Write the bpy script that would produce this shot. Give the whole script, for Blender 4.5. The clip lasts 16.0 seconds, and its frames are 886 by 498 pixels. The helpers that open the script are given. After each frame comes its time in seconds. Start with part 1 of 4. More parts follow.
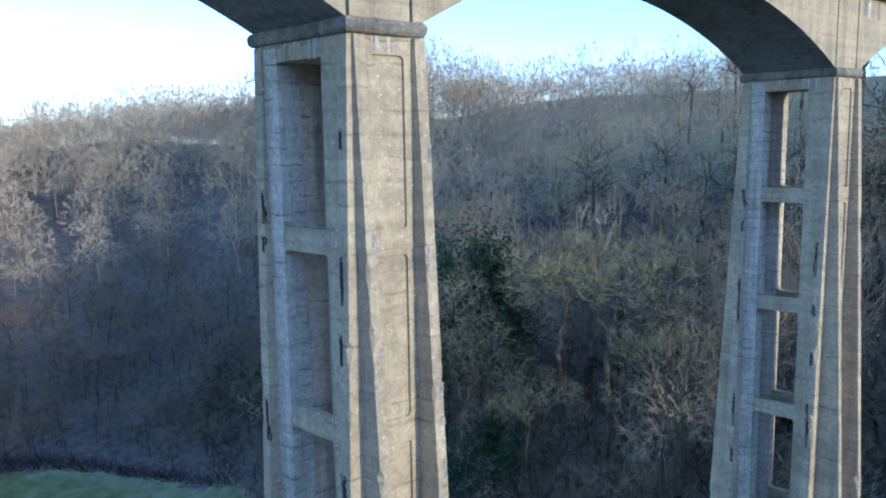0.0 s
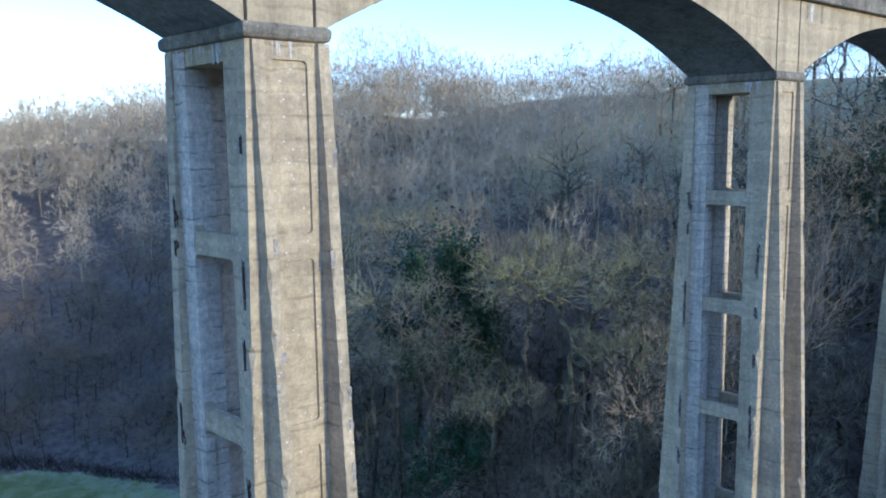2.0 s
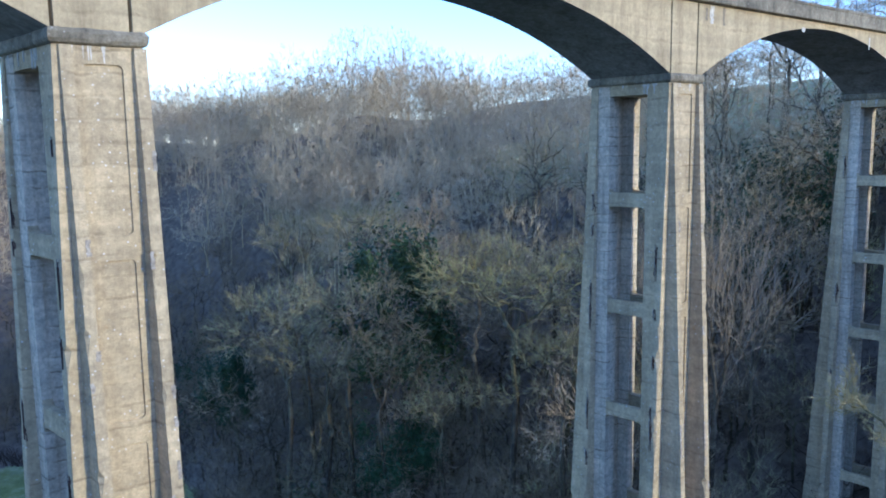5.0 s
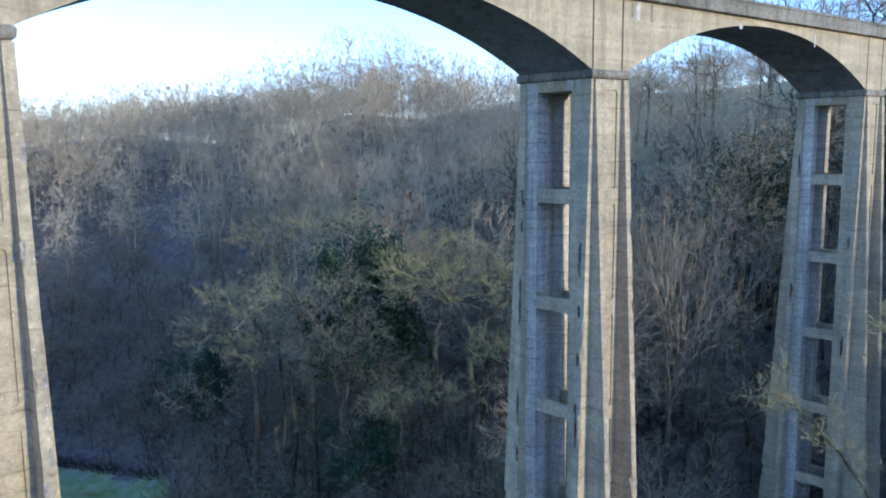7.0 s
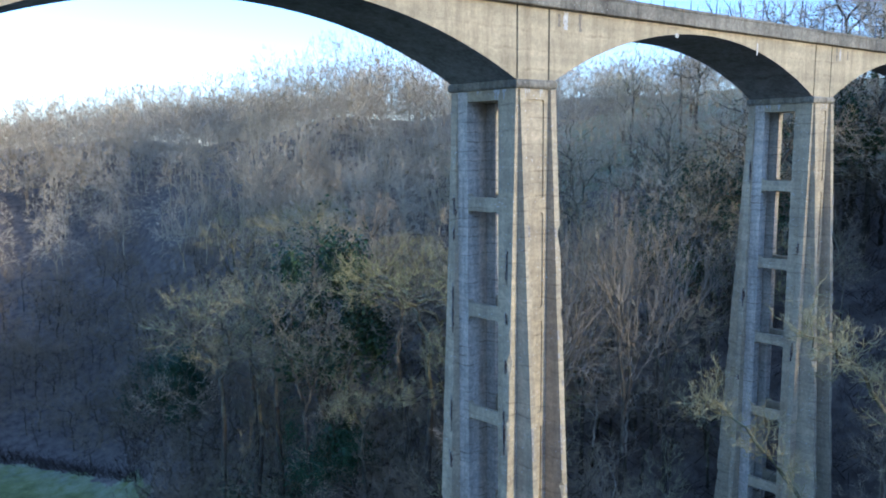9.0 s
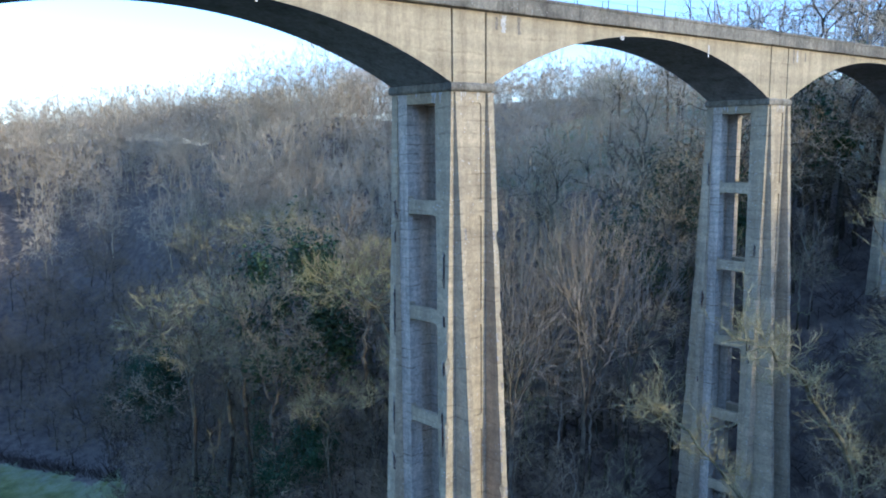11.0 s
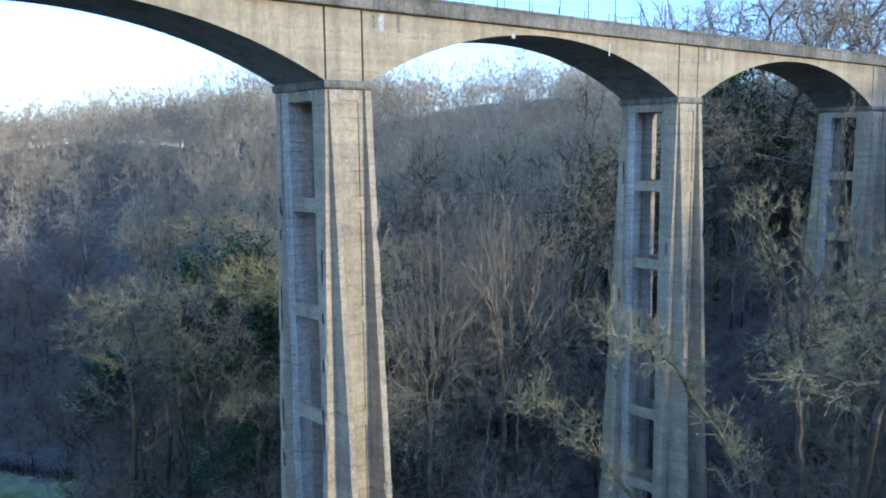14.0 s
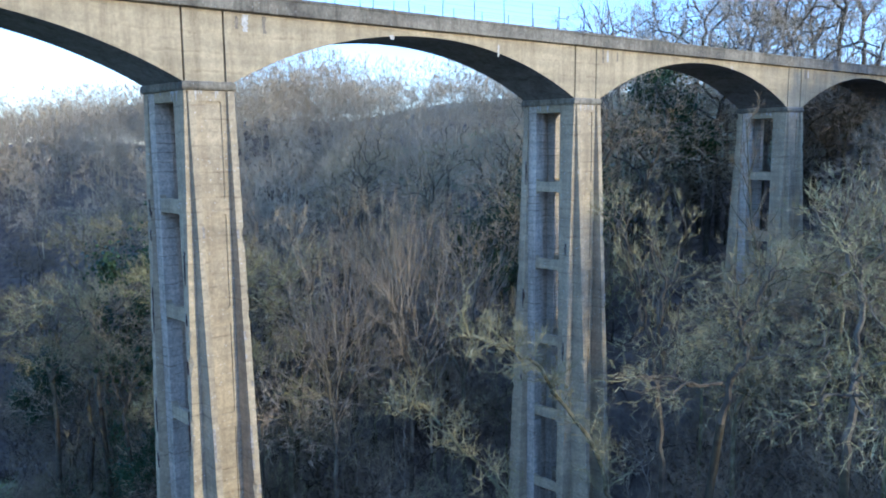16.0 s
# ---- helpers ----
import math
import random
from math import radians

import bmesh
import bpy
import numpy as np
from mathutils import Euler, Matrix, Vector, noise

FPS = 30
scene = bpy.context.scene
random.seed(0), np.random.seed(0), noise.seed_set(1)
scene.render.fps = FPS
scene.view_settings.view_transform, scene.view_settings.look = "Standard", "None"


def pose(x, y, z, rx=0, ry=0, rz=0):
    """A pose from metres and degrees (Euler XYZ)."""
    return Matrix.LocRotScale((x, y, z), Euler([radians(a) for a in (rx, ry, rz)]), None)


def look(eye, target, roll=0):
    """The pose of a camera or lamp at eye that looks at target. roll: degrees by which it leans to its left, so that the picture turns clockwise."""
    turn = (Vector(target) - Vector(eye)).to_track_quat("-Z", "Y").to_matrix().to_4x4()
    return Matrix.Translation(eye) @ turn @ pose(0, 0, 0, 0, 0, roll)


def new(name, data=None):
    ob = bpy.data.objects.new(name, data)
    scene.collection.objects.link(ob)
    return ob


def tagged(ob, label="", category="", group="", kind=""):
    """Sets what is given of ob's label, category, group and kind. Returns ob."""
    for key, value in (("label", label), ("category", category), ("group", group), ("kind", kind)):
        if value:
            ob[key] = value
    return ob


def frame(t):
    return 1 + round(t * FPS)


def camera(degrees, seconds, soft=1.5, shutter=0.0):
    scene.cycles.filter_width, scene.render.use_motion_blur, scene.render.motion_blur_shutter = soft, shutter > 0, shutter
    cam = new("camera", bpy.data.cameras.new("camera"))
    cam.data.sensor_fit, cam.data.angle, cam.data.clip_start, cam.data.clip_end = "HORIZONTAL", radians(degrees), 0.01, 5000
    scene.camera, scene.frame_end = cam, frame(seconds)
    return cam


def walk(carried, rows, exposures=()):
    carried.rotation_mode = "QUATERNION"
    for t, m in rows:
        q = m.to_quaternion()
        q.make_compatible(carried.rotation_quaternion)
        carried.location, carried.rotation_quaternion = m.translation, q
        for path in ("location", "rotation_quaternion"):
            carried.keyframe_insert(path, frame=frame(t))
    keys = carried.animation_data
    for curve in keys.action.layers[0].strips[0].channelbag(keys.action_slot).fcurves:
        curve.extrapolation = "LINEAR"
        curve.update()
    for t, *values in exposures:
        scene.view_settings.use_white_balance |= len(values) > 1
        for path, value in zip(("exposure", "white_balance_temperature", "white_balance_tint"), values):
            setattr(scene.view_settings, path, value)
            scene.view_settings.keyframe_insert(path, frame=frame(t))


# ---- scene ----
cam = camera(60.0, 16.0, 1.9)
PATH = [
    (0, (-1.32, -0.477, 31.049), (-0.112, 1.095, 30.787), -0.9),
    (0.5, (-1.169, -0.61, 31.069), (0.041, 0.961, 30.807), -0.8),
    (1, (-0.891, -0.852, 31.09), (0.32, 0.718, 30.827), -0.8),
    (1.5, (-0.359, -1.263, 31.119), (0.855, 0.305, 30.857), -0.8),
    (2, (0.409, -1.849, 31.15), (1.626, -0.283, 30.886), -0.8),
    (2.5, (1.152, -2.392, 31.146), (2.367, -0.826, 30.882), -0.8),
    (3, (1.702, -2.789, 31.18), (2.913, -1.219, 30.916), -0.8),
    (3.5, (2.235, -3.234, 31.222), (3.443, -1.662, 30.959), -0.8),
    (4, (2.823, -3.754, 31.244), (4.024, -2.178, 30.98), -0.8),
    (6.5, (6.365, -6.793, 30.939), (7.53, -5.188, 30.68), -0.6),
    (7, (7.042, -7.241, 30.934), (8.204, -5.635, 30.671), -0.5),
    (7.5, (7.626, -7.776, 31.022), (8.782, -6.166, 30.757), -0.6),
    (8, (8.243, -8.32, 31.099), (9.396, -6.708, 30.831), -0.6),
    (8.5, (8.874, -8.826, 31.17), (10.026, -7.213, 30.903), -0.6),
    (9, (9.533, -9.317, 31.25), (10.685, -7.704, 30.989), -0.5),
    (11.5, (12.439, -11.386, 31.394), (13.583, -9.767, 31.13), -0.5),
    (12, (13.149, -11.874, 31.397), (14.295, -10.256, 31.134), -0.6),
    (12.5, (13.817, -12.393, 31.372), (14.963, -10.775, 31.11), -0.6),
    (13, (14.448, -12.996, 31.283), (15.59, -11.375, 31.022), -0.6),
    (13.5, (15.08, -13.543, 31.194), (16.221, -11.921, 30.937), -0.6),
    (14, (15.907, -14.131, 31.138), (17.052, -12.511, 30.88), -0.6),
    (14.5, (17.011, -14.878, 31.149), (18.163, -13.263, 30.891), -0.6),
    (15, (18.223, -15.783, 31.214), (19.379, -14.171, 30.955), -0.6),
    (15.5, (19.399, -16.595, 31.231), (20.565, -14.991, 30.972), -0.5),
    (16, (20.253, -17.234, 31.209), (21.42, -15.631, 30.947), -0.5),
]
walk(cam, [(t, look(eye, target, roll)) for t, eye, target, roll in PATH],
     exposures=[(0.0, 1.87, 4170, 25.5), (16.0, 1.87, 4170, 25.5)])

# ---- world, sun ----
SUN_EL, SUN_AZ = radians(12.5), radians(20.0)   # azimuth from the -y side towards +x
world = bpy.data.worlds.new("world")
scene.world = world
world.use_nodes = True
wn = world.node_tree.nodes
sky = wn.new("ShaderNodeTexSky")
sky.sky_type = "NISHITA"
sky.sun_disc = False
sky.sun_elevation = SUN_EL
sky.sun_rotation = math.pi - SUN_AZ
sky.air_density, sky.dust_density, sky.ozone_density = 1.15, 0.5, 1.5
wn["Background"].inputs[1].default_value = 0.111
world.node_tree.links.new(sky.outputs[0], wn["Background"].inputs[0])
sun_dir = Vector((math.sin(SUN_AZ) * math.cos(SUN_EL), -math.cos(SUN_AZ) * math.cos(SUN_EL), math.sin(SUN_EL)))
sun = new("sun", bpy.data.lights.new("sun", "SUN"))
sun.data.energy, sun.data.angle, sun.data.color = 1.0, radians(1.0), (1.0, 0.74, 0.26)
sun.matrix_world = look(sun_dir * 200, (0, 0, 0))


# ---- materials ----
def material(name, rough=0.9):
    m = bpy.data.materials.new(name)
    m.use_nodes = True
    b = m.node_tree.nodes["Principled BSDF"]
    b.inputs["Roughness"].default_value = rough
    b.inputs["Specular IOR Level"].default_value = 0.2
    return m, m.node_tree.nodes, m.node_tree.links, b


def ramp(nodes, links, source, stops):
    r = nodes.new("ShaderNodeValToRGB")
    while len(r.color_ramp.elements) < len(stops):
        r.color_ramp.elements.new(0.5)
    for e, (p, c) in zip(r.color_ramp.elements, stops):
        e.position, e.color = p, (*c, 1) if len(c) == 3 else c
    links.new(source, r.inputs[0])
    return r.outputs[0]


def noise_tex(nodes, links, vec, scale, detail=4, rough=0.6):
    n = nodes.new("ShaderNodeTexNoise")
    n.inputs["Scale"].default_value, n.inputs["Detail"].default_value, n.inputs["Roughness"].default_value = scale, detail, rough
    links.new(vec, n.inputs["Vector"])
    return n.outputs["Fac"]


def mixed(nodes, links, fac, a, b, mode="MIX"):
    m = nodes.new("ShaderNodeMix")
    m.data_type, m.blend_type = "RGBA", mode
    if isinstance(fac, float):
        m.inputs[0].default_value = fac
    else:
        links.new(fac, m.inputs[0])
    for k, v in ((6, a), (7, b)):
        if isinstance(v, tuple):
            m.inputs[k].default_value = (*v, 1)
        else:
            links.new(v, m.inputs[k])
    return m.outputs[2]


def place(nodes, links, scale):
    g = nodes.new("ShaderNodeNewGeometry")
    mp = nodes.new("ShaderNodeMapping")
    mp.inputs["Scale"].default_value = scale
    links.new(g.outputs["Position"], mp.inputs[0])
    return mp.outputs[0]


def concrete(name, light, dark, lift=0.55, flecks=0.8, streak=0.5, seams=0.6, lichen=0.7, grain=0.8):
    """Board-marked concrete: lift lines, streaks down the face, pale flecks, orange lichen."""
    m, n, l, b = material(name, 0.92)
    pos = place(n, l, (1, 1, 1))
    big = ramp(n, l, noise_tex(n, l, pos, 0.5, 7, 0.7), [(0.3, dark), (0.68, light)])
    fine = ramp(n, l, noise_tex(n, l, pos, 6.0, 9, 0.82), [(0.3, (0.38, 0.37, 0.36)), (0.7, (1.42, 1.4, 1.34))])
    col = mixed(n, l, grain, big, fine, "MULTIPLY")
    runs = ramp(n, l, noise_tex(n, l, place(n, l, (2.0, 2.0, 0.16)), 1.0, 8, 0.72), [(0.34, (0.24, 0.22, 0.2)), (0.46, (0.75, 0.73, 0.7)), (0.58, (1.05, 1.05, 1.04))])
    col = mixed(n, l, streak, col, runs, "MULTIPLY")
    # each lift of the pour has a tone of its own
    lifts = n.new("ShaderNodeTexNoise")
    lifts.inputs["Scale"].default_value, lifts.inputs["Detail"].default_value = 1.0, 1
    l.new(place(n, l, (0.12, 0.12, 1.5 / lift)), lifts.inputs["Vector"])
    tone = ramp(n, l, lifts.outputs["Fac"], [(0.35, (0.72, 0.72, 0.73)), (0.65, (1.12, 1.1, 1.06))])
    col = mixed(n, l, 0.45, col, tone, "MULTIPLY")
    w = n.new("ShaderNodeTexWave")
    w.wave_type, w.bands_direction = "BANDS", "Z"
    w.inputs["Scale"].default_value = 0.314 / lift
    w.inputs["Distortion"].default_value, w.inputs["Detail"].default_value, w.inputs["Detail Scale"].default_value = 1.6, 4, 2.4
    l.new(pos, w.inputs["Vector"])
    seam = ramp(n, l, w.outputs["Fac"], [(0.0, (0.4, 0.38, 0.35)), (0.07, (1, 1, 1))])
    patchy = ramp(n, l, noise_tex(n, l, pos, 0.9, 4, 0.7), [(0.47, (0, 0, 0)), (0.62, (seams, seams, seams))])
    col = mixed(n, l, patchy, col, mixed(n, l, 1.0, col, seam, "MULTIPLY"))
    if flecks:
        v = n.new("ShaderNodeTexVoronoi")
        v.inputs["Scale"].default_value = 5.6
        v.inputs["Randomness"].default_value = 1.0
        l.new(pos, v.inputs["Vector"])
        dots = ramp(n, l, v.outputs["Distance"], [(0.09, (1, 1, 1)), (0.17, (0, 0, 0))])
        some = ramp(n, l, noise_tex(n, l, pos, 2.2, 4), [(0.41, (0, 0, 0)), (0.56, (flecks, flecks, flecks))])
        col = mixed(n, l, mixed(n, l, 1.0, dots, some, "MULTIPLY"), col, (0.72, 0.69, 0.6))
    lich = ramp(n, l, noise_tex(n, l, pos, 0.8, 7, 0.78), [(0.64, (0, 0, 0)), (0.72, (lichen, lichen, lichen))])
    col = mixed(n, l, lich, col, (0.36, 0.21, 0.07))
    l.new(col, b.inputs["Base Color"])
    bump = n.new("ShaderNodeBump")
    bump.inputs["Strength"].default_value, bump.inputs["Distance"].default_value = 0.7, 0.05
    l.new(mixed(n, l, 0.5, noise_tex(n, l, pos, 9, 7, 0.75), seam, "MULTIPLY"), bump.inputs["Height"])
    l.new(bump.outputs[0], b.inputs["Normal"])
    return m


def mottled(name, a, c, scale, rough=0.95, per_object=0.0, bump=0.0, stretch=(1, 1, 1)):
    m, n, l, b = material(name, rough)
    pos = place(n, l, stretch)
    col = ramp(n, l, noise_tex(n, l, pos, scale, 6, 0.65), [(0.34, a), (0.66, c)])
    if per_object:
        info = n.new("ShaderNodeObjectInfo")
        tint = ramp(n, l, info.outputs["Random"], [(0.0, (1 - per_object, 1 - per_object * 0.9, 1 - per_object)), (0.4, (1, 0.95, 0.86)), (0.7, (1, 1.04, 0.8)), (1.0, (1 + per_object, 1 + per_object * 0.9, 1 + per_object * 0.75))])
        col = mixed(n, l, 1.0, col, tint, "MULTIPLY")
    l.new(col, b.inputs["Base Color"])
    if bump:
        bn = n.new("ShaderNodeBump")
        bn.inputs["Strength"].default_value, bn.inputs["Distance"].default_value = 0.7, bump
        l.new(noise_tex(n, l, pos, scale * 3, 6, 0.7), bn.inputs["Height"])
        l.new(bn.outputs[0], b.inputs["Normal"])
    return m


CONCRETE = concrete("weathered_concrete", (0.615, 0.50, 0.292), (0.43, 0.35, 0.21), flecks=1.0, streak=0.35, grain=0.6)
# board-marked, made paler and warmer to stand for sun bounced inside the piers
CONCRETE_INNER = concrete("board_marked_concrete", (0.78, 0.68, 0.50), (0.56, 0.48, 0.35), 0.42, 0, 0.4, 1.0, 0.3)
CONCRETE_ARCH = concrete("arch_concrete", (0.57, 0.465, 0.265), (0.43, 0.35, 0.20), 0.8, 0, 0.4, 0.35, 0.4, 0.45)
# stained underside of the arches, darkened so the colour holds its shade
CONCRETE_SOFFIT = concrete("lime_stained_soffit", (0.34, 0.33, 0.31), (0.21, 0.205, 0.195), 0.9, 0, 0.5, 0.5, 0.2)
CONCRETE_CAP = concrete("mossy_cap_concrete", (0.40, 0.355, 0.25), (0.15, 0.135, 0.10), 0.8, 0.5, 0.6, 0.3, 1.0)
LIME = mottled("lime_streaks", (0.40, 0.365, 0.28), (0.66, 0.62, 0.52), 9.0, 0.9)
DAMP = mottled("damp_concrete", (0.17, 0.145, 0.10), (0.33, 0.275, 0.18), 5.0, 0.8)
SPALL = mottled("fresh_broken_concrete", (0.20, 0.17, 0.125), (0.50, 0.44, 0.34), 7.0, 0.95, 0, 0.05)
RUST = mottled("rusted_steel", (0.03, 0.02, 0.015), (0.10, 0.055, 0.035), 8.0, 0.8)
STEEL = mottled("grey_fence_steel", (0.12, 0.125, 0.125), (0.24, 0.24, 0.23), 5.0, 0.6)
BARK = mottled("dark_bark", (0.032, 0.026, 0.018), (0.10, 0.085, 0.055), 1.6, 0.95, 0.2)
TWIG = mottled("bare_twigs", (0.28, 0.21, 0.125), (0.57, 0.445, 0.27), 0.25, 0.95, 0.3)
# red-brown twigs of low trees, darkened to carry the valley foot's shade
TWIG_SHADE = mottled("red_brown_twigs", (0.15, 0.115, 0.072), (0.33, 0.255, 0.16), 0.3, 0.95, 0.3)
# distant twigs made paler: aerial haze is put into their colour
TWIG_FAR_HAZE = mottled("distant_twigs", (0.38, 0.295, 0.175), (0.58, 0.465, 0.28), 0.05, 0.95)
BARK_MOSS = mottled("mossy_pale_bark", (0.07, 0.062, 0.026), (0.25, 0.22, 0.125), 2.0, 0.95, 0.1)
TWIG_MOSS = mottled("mossy_twigs", (0.25, 0.215, 0.088), (0.52, 0.455, 0.235), 2.2, 0.95, 0.15)
BARK_PALE = mottled("lichen_grey_bark", (0.06, 0.05, 0.034), (0.21, 0.175, 0.115), 1.2, 0.95, 0.2)
BARK_ASH = mottled("pale_ash_bark", (0.20, 0.165, 0.115), (0.42, 0.355, 0.25), 0.8, 0.95, 0.15)
TWIG_OLIVE = mottled("olive_mossy_twigs", (0.17, 0.145, 0.066), (0.45, 0.385, 0.21), 1.2, 0.95, 0.2)
# grey-brown twigs lightened to stand for haze on the upper slopes
TWIG_HAZE = mottled("pale_grey_brown_twigs", (0.38, 0.295, 0.17), (0.58, 0.465, 0.275), 0.07, 0.95)
# brown stems darkened so that the floor's shade sits in the colour
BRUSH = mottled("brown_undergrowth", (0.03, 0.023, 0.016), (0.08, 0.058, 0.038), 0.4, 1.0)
IVY = mottled("ivy_leaves", (0.022, 0.046, 0.02), (0.06, 0.095, 0.036), 1.5, 0.5, 0.1)


# ---- building helpers ----
def mesh_object(name, verts, faces, mats, parent=None, slots=None, smooth=False):
    me = bpy.data.meshes.new(name)
    me.from_pydata(verts, [], faces)
    for mt in (mats if isinstance(mats, (list, tuple)) else (mats,)):
        me.materials.append(mt)
    if slots is not None:
        me.polygons.foreach_set("material_index", slots)
    if smooth:
        me.polygons.foreach_set("use_smooth", [True] * len(me.polygons))
    me.update()
    ob = new(name, me)
    ob.parent = parent
    return ob


def part(name, bm, mat, parent, label=""):
    bmesh.ops.recalc_face_normals(bm, faces=bm.faces)
    me = bpy.data.meshes.new(name)
    bm.to_mesh(me)
    bm.free()
    me.materials.append(mat)
    ob = new(name, me)
    ob.parent = parent
    return tagged(ob, label) if label else ob


# ---- viaduct: a runs along it, b across it from the sunny face ----
SKEW, FACE, WIDE = -0.16, 14.87, 3.66
PIERS = [-13.75, 8.85, 31.57, 54.17, 76.77, 99.37]
TOP, CAP_H, SPRING, CROWN, WALL_TOP = 33.67, 0.36, 34.02, 36.66, 36.98


def box(bm, a0, a1, b0, b1, z0, z1, bevel=0.0):
    v = [bm.verts.new((a + SKEW * b, b, z)) for z in (z0, z1) for a, b in ((a0, b0), (a1, b0), (a1, b1), (a0, b1))]
    f = [bm.faces.new([v[i] for i in q]) for q in ((3, 2, 1, 0), (4, 5, 6, 7), (0, 1, 5, 4), (1, 2, 6, 5), (2, 3, 7, 6), (3, 0, 4, 7))]
    if bevel:
        edges = {e for q in f for e in q.edges}
        bmesh.ops.bevel(bm, geom=list(edges), offset=bevel, segments=2, affect="EDGES")


def fin(rng, axis, sign, base, lo, hi, slope, start, z_top, z_bot):
    """A corner rib that leans out from the pier towards its foot, with chipped edges. axis 0: stands out along a; 1: along b."""
    bm = bmesh.new()
    rings, n = [], max(8, int((z_top - z_bot) / 0.22))
    chip = [0.0, 0.0]
    for i in range(n + 1):
        z = z_top - (z_top - z_bot) * i / n
        d = slope * (z_top - z) + start
        for k in (0, 1):
            chip[k] = max(0.0, chip[k] * 0.6 - 0.01)
            if rng.random() < 0.065 and i > n * 0.1:
                chip[k] = rng.uniform(0.03, 0.12 + 0.10 * min(1.0, i / n * 2))
        c0, c1 = chip
        wob = rng.uniform(-0.006, 0.006)
        prof = ((lo, -0.06), (lo + wob, d - c0), (lo + 0.02 + c0 * 0.8, d + wob), (hi - 0.02 - c1 * 0.8, d), (hi, d - c1), (hi, -0.06))
        ring = []
        for w, out in prof:
            a, b = (base + sign * out, w) if axis == 0 else (w, base + sign * out)
            ring.append(bm.verts.new((a + SKEW * b, b, z)))
        rings.append(ring)
    for r, s in zip(rings, rings[1:]):
        for j in range(len(r)):
            k = (j + 1) % len(r)
            bm.faces.new((r[j], r[k], s[k], s[j]))
    bm.faces.new(rings[0])
    bm.faces.new(rings[-1])
    return bm


def panel_frame(bm, a0, a1, p0, p1, z0, z1, q0, q1, b, depth, side):
    """One bay of the face, with a sunk panel of rounded corners in it."""
    r, inner, outer = 0.13, [], []
    for ca, cz, ang, oa, oz in ((p1 - r, q1 - r, 0, a1, z1), (p0 + r, q1 - r, 90, a0, z1), (p0 + r, q0 + r, 180, a0, z0), (p1 - r, q0 + r, 270, a1, z0)):
        for k in range(5):
            t = radians(ang + 22.5 * k)
            inner.append((ca + r * math.cos(t), cz + r * math.sin(t)))
            outer.append((oa, oz))
    fr = [bm.verts.new((a + SKEW * b, b, z)) for a, z in inner]
    bk = [bm.verts.new((a + SKEW * (b + side * depth), b + side * depth, z)) for a, z in inner]
    corner = {p: bm.verts.new((p[0] + SKEW * b, b, p[1])) for p in sorted(set(outer))}
    ot = [corner[p] for p in outer]
    n = len(inner)
    for i in range(n):
        j = (i + 1) % n
        bm.faces.new((fr[i], fr[j], bk[j], bk[i]))
        if ot[i] is ot[j]:
            bm.faces.new((ot[i], fr[j], fr[i]))
        else:
            bm.faces.new((ot[i], ot[j], fr[j], fr[i]))
    bm.faces.new(bk)


def corner_fillet(bm, a0, a1, b, out, z, up, r=0.14):
    """Rounds the corner between a strut and a column."""
    prof = [(b - out * 0.01, z - up * 0.01)] + [(b + out * r * (1 - math.sin(radians(t))), z + up * r * (1 - math.cos(radians(t)))) for t in (0, 22, 45, 68, 90)]
    ends = [[bm.verts.new((a + SKEW * p, p, q)) for p, q in prof] for a in (a0 + 0.004, a1 - 0.004)]
    k = len(prof)
    for i in range(k):
        j = (i + 1) % k
        bm.faces.new((ends[0][i], ends[0][j], ends[1][j], ends[1][i]))
    bm.faces.new(ends[0])
    bm.faces.new(ends[1][::-1])


BAY = 4.74
OPEN_TOP, OPEN_H = 33.22, 4.12
FIN_SLOPE, FIN_START = 0.048, 0.12   # ribs on the sunny and the far face
SIDE_SLOPE, SIDE_START = 0.025, 0.03    # ribs on the ends
NEAR_IN, FAR_IN = 0.98, 2.75


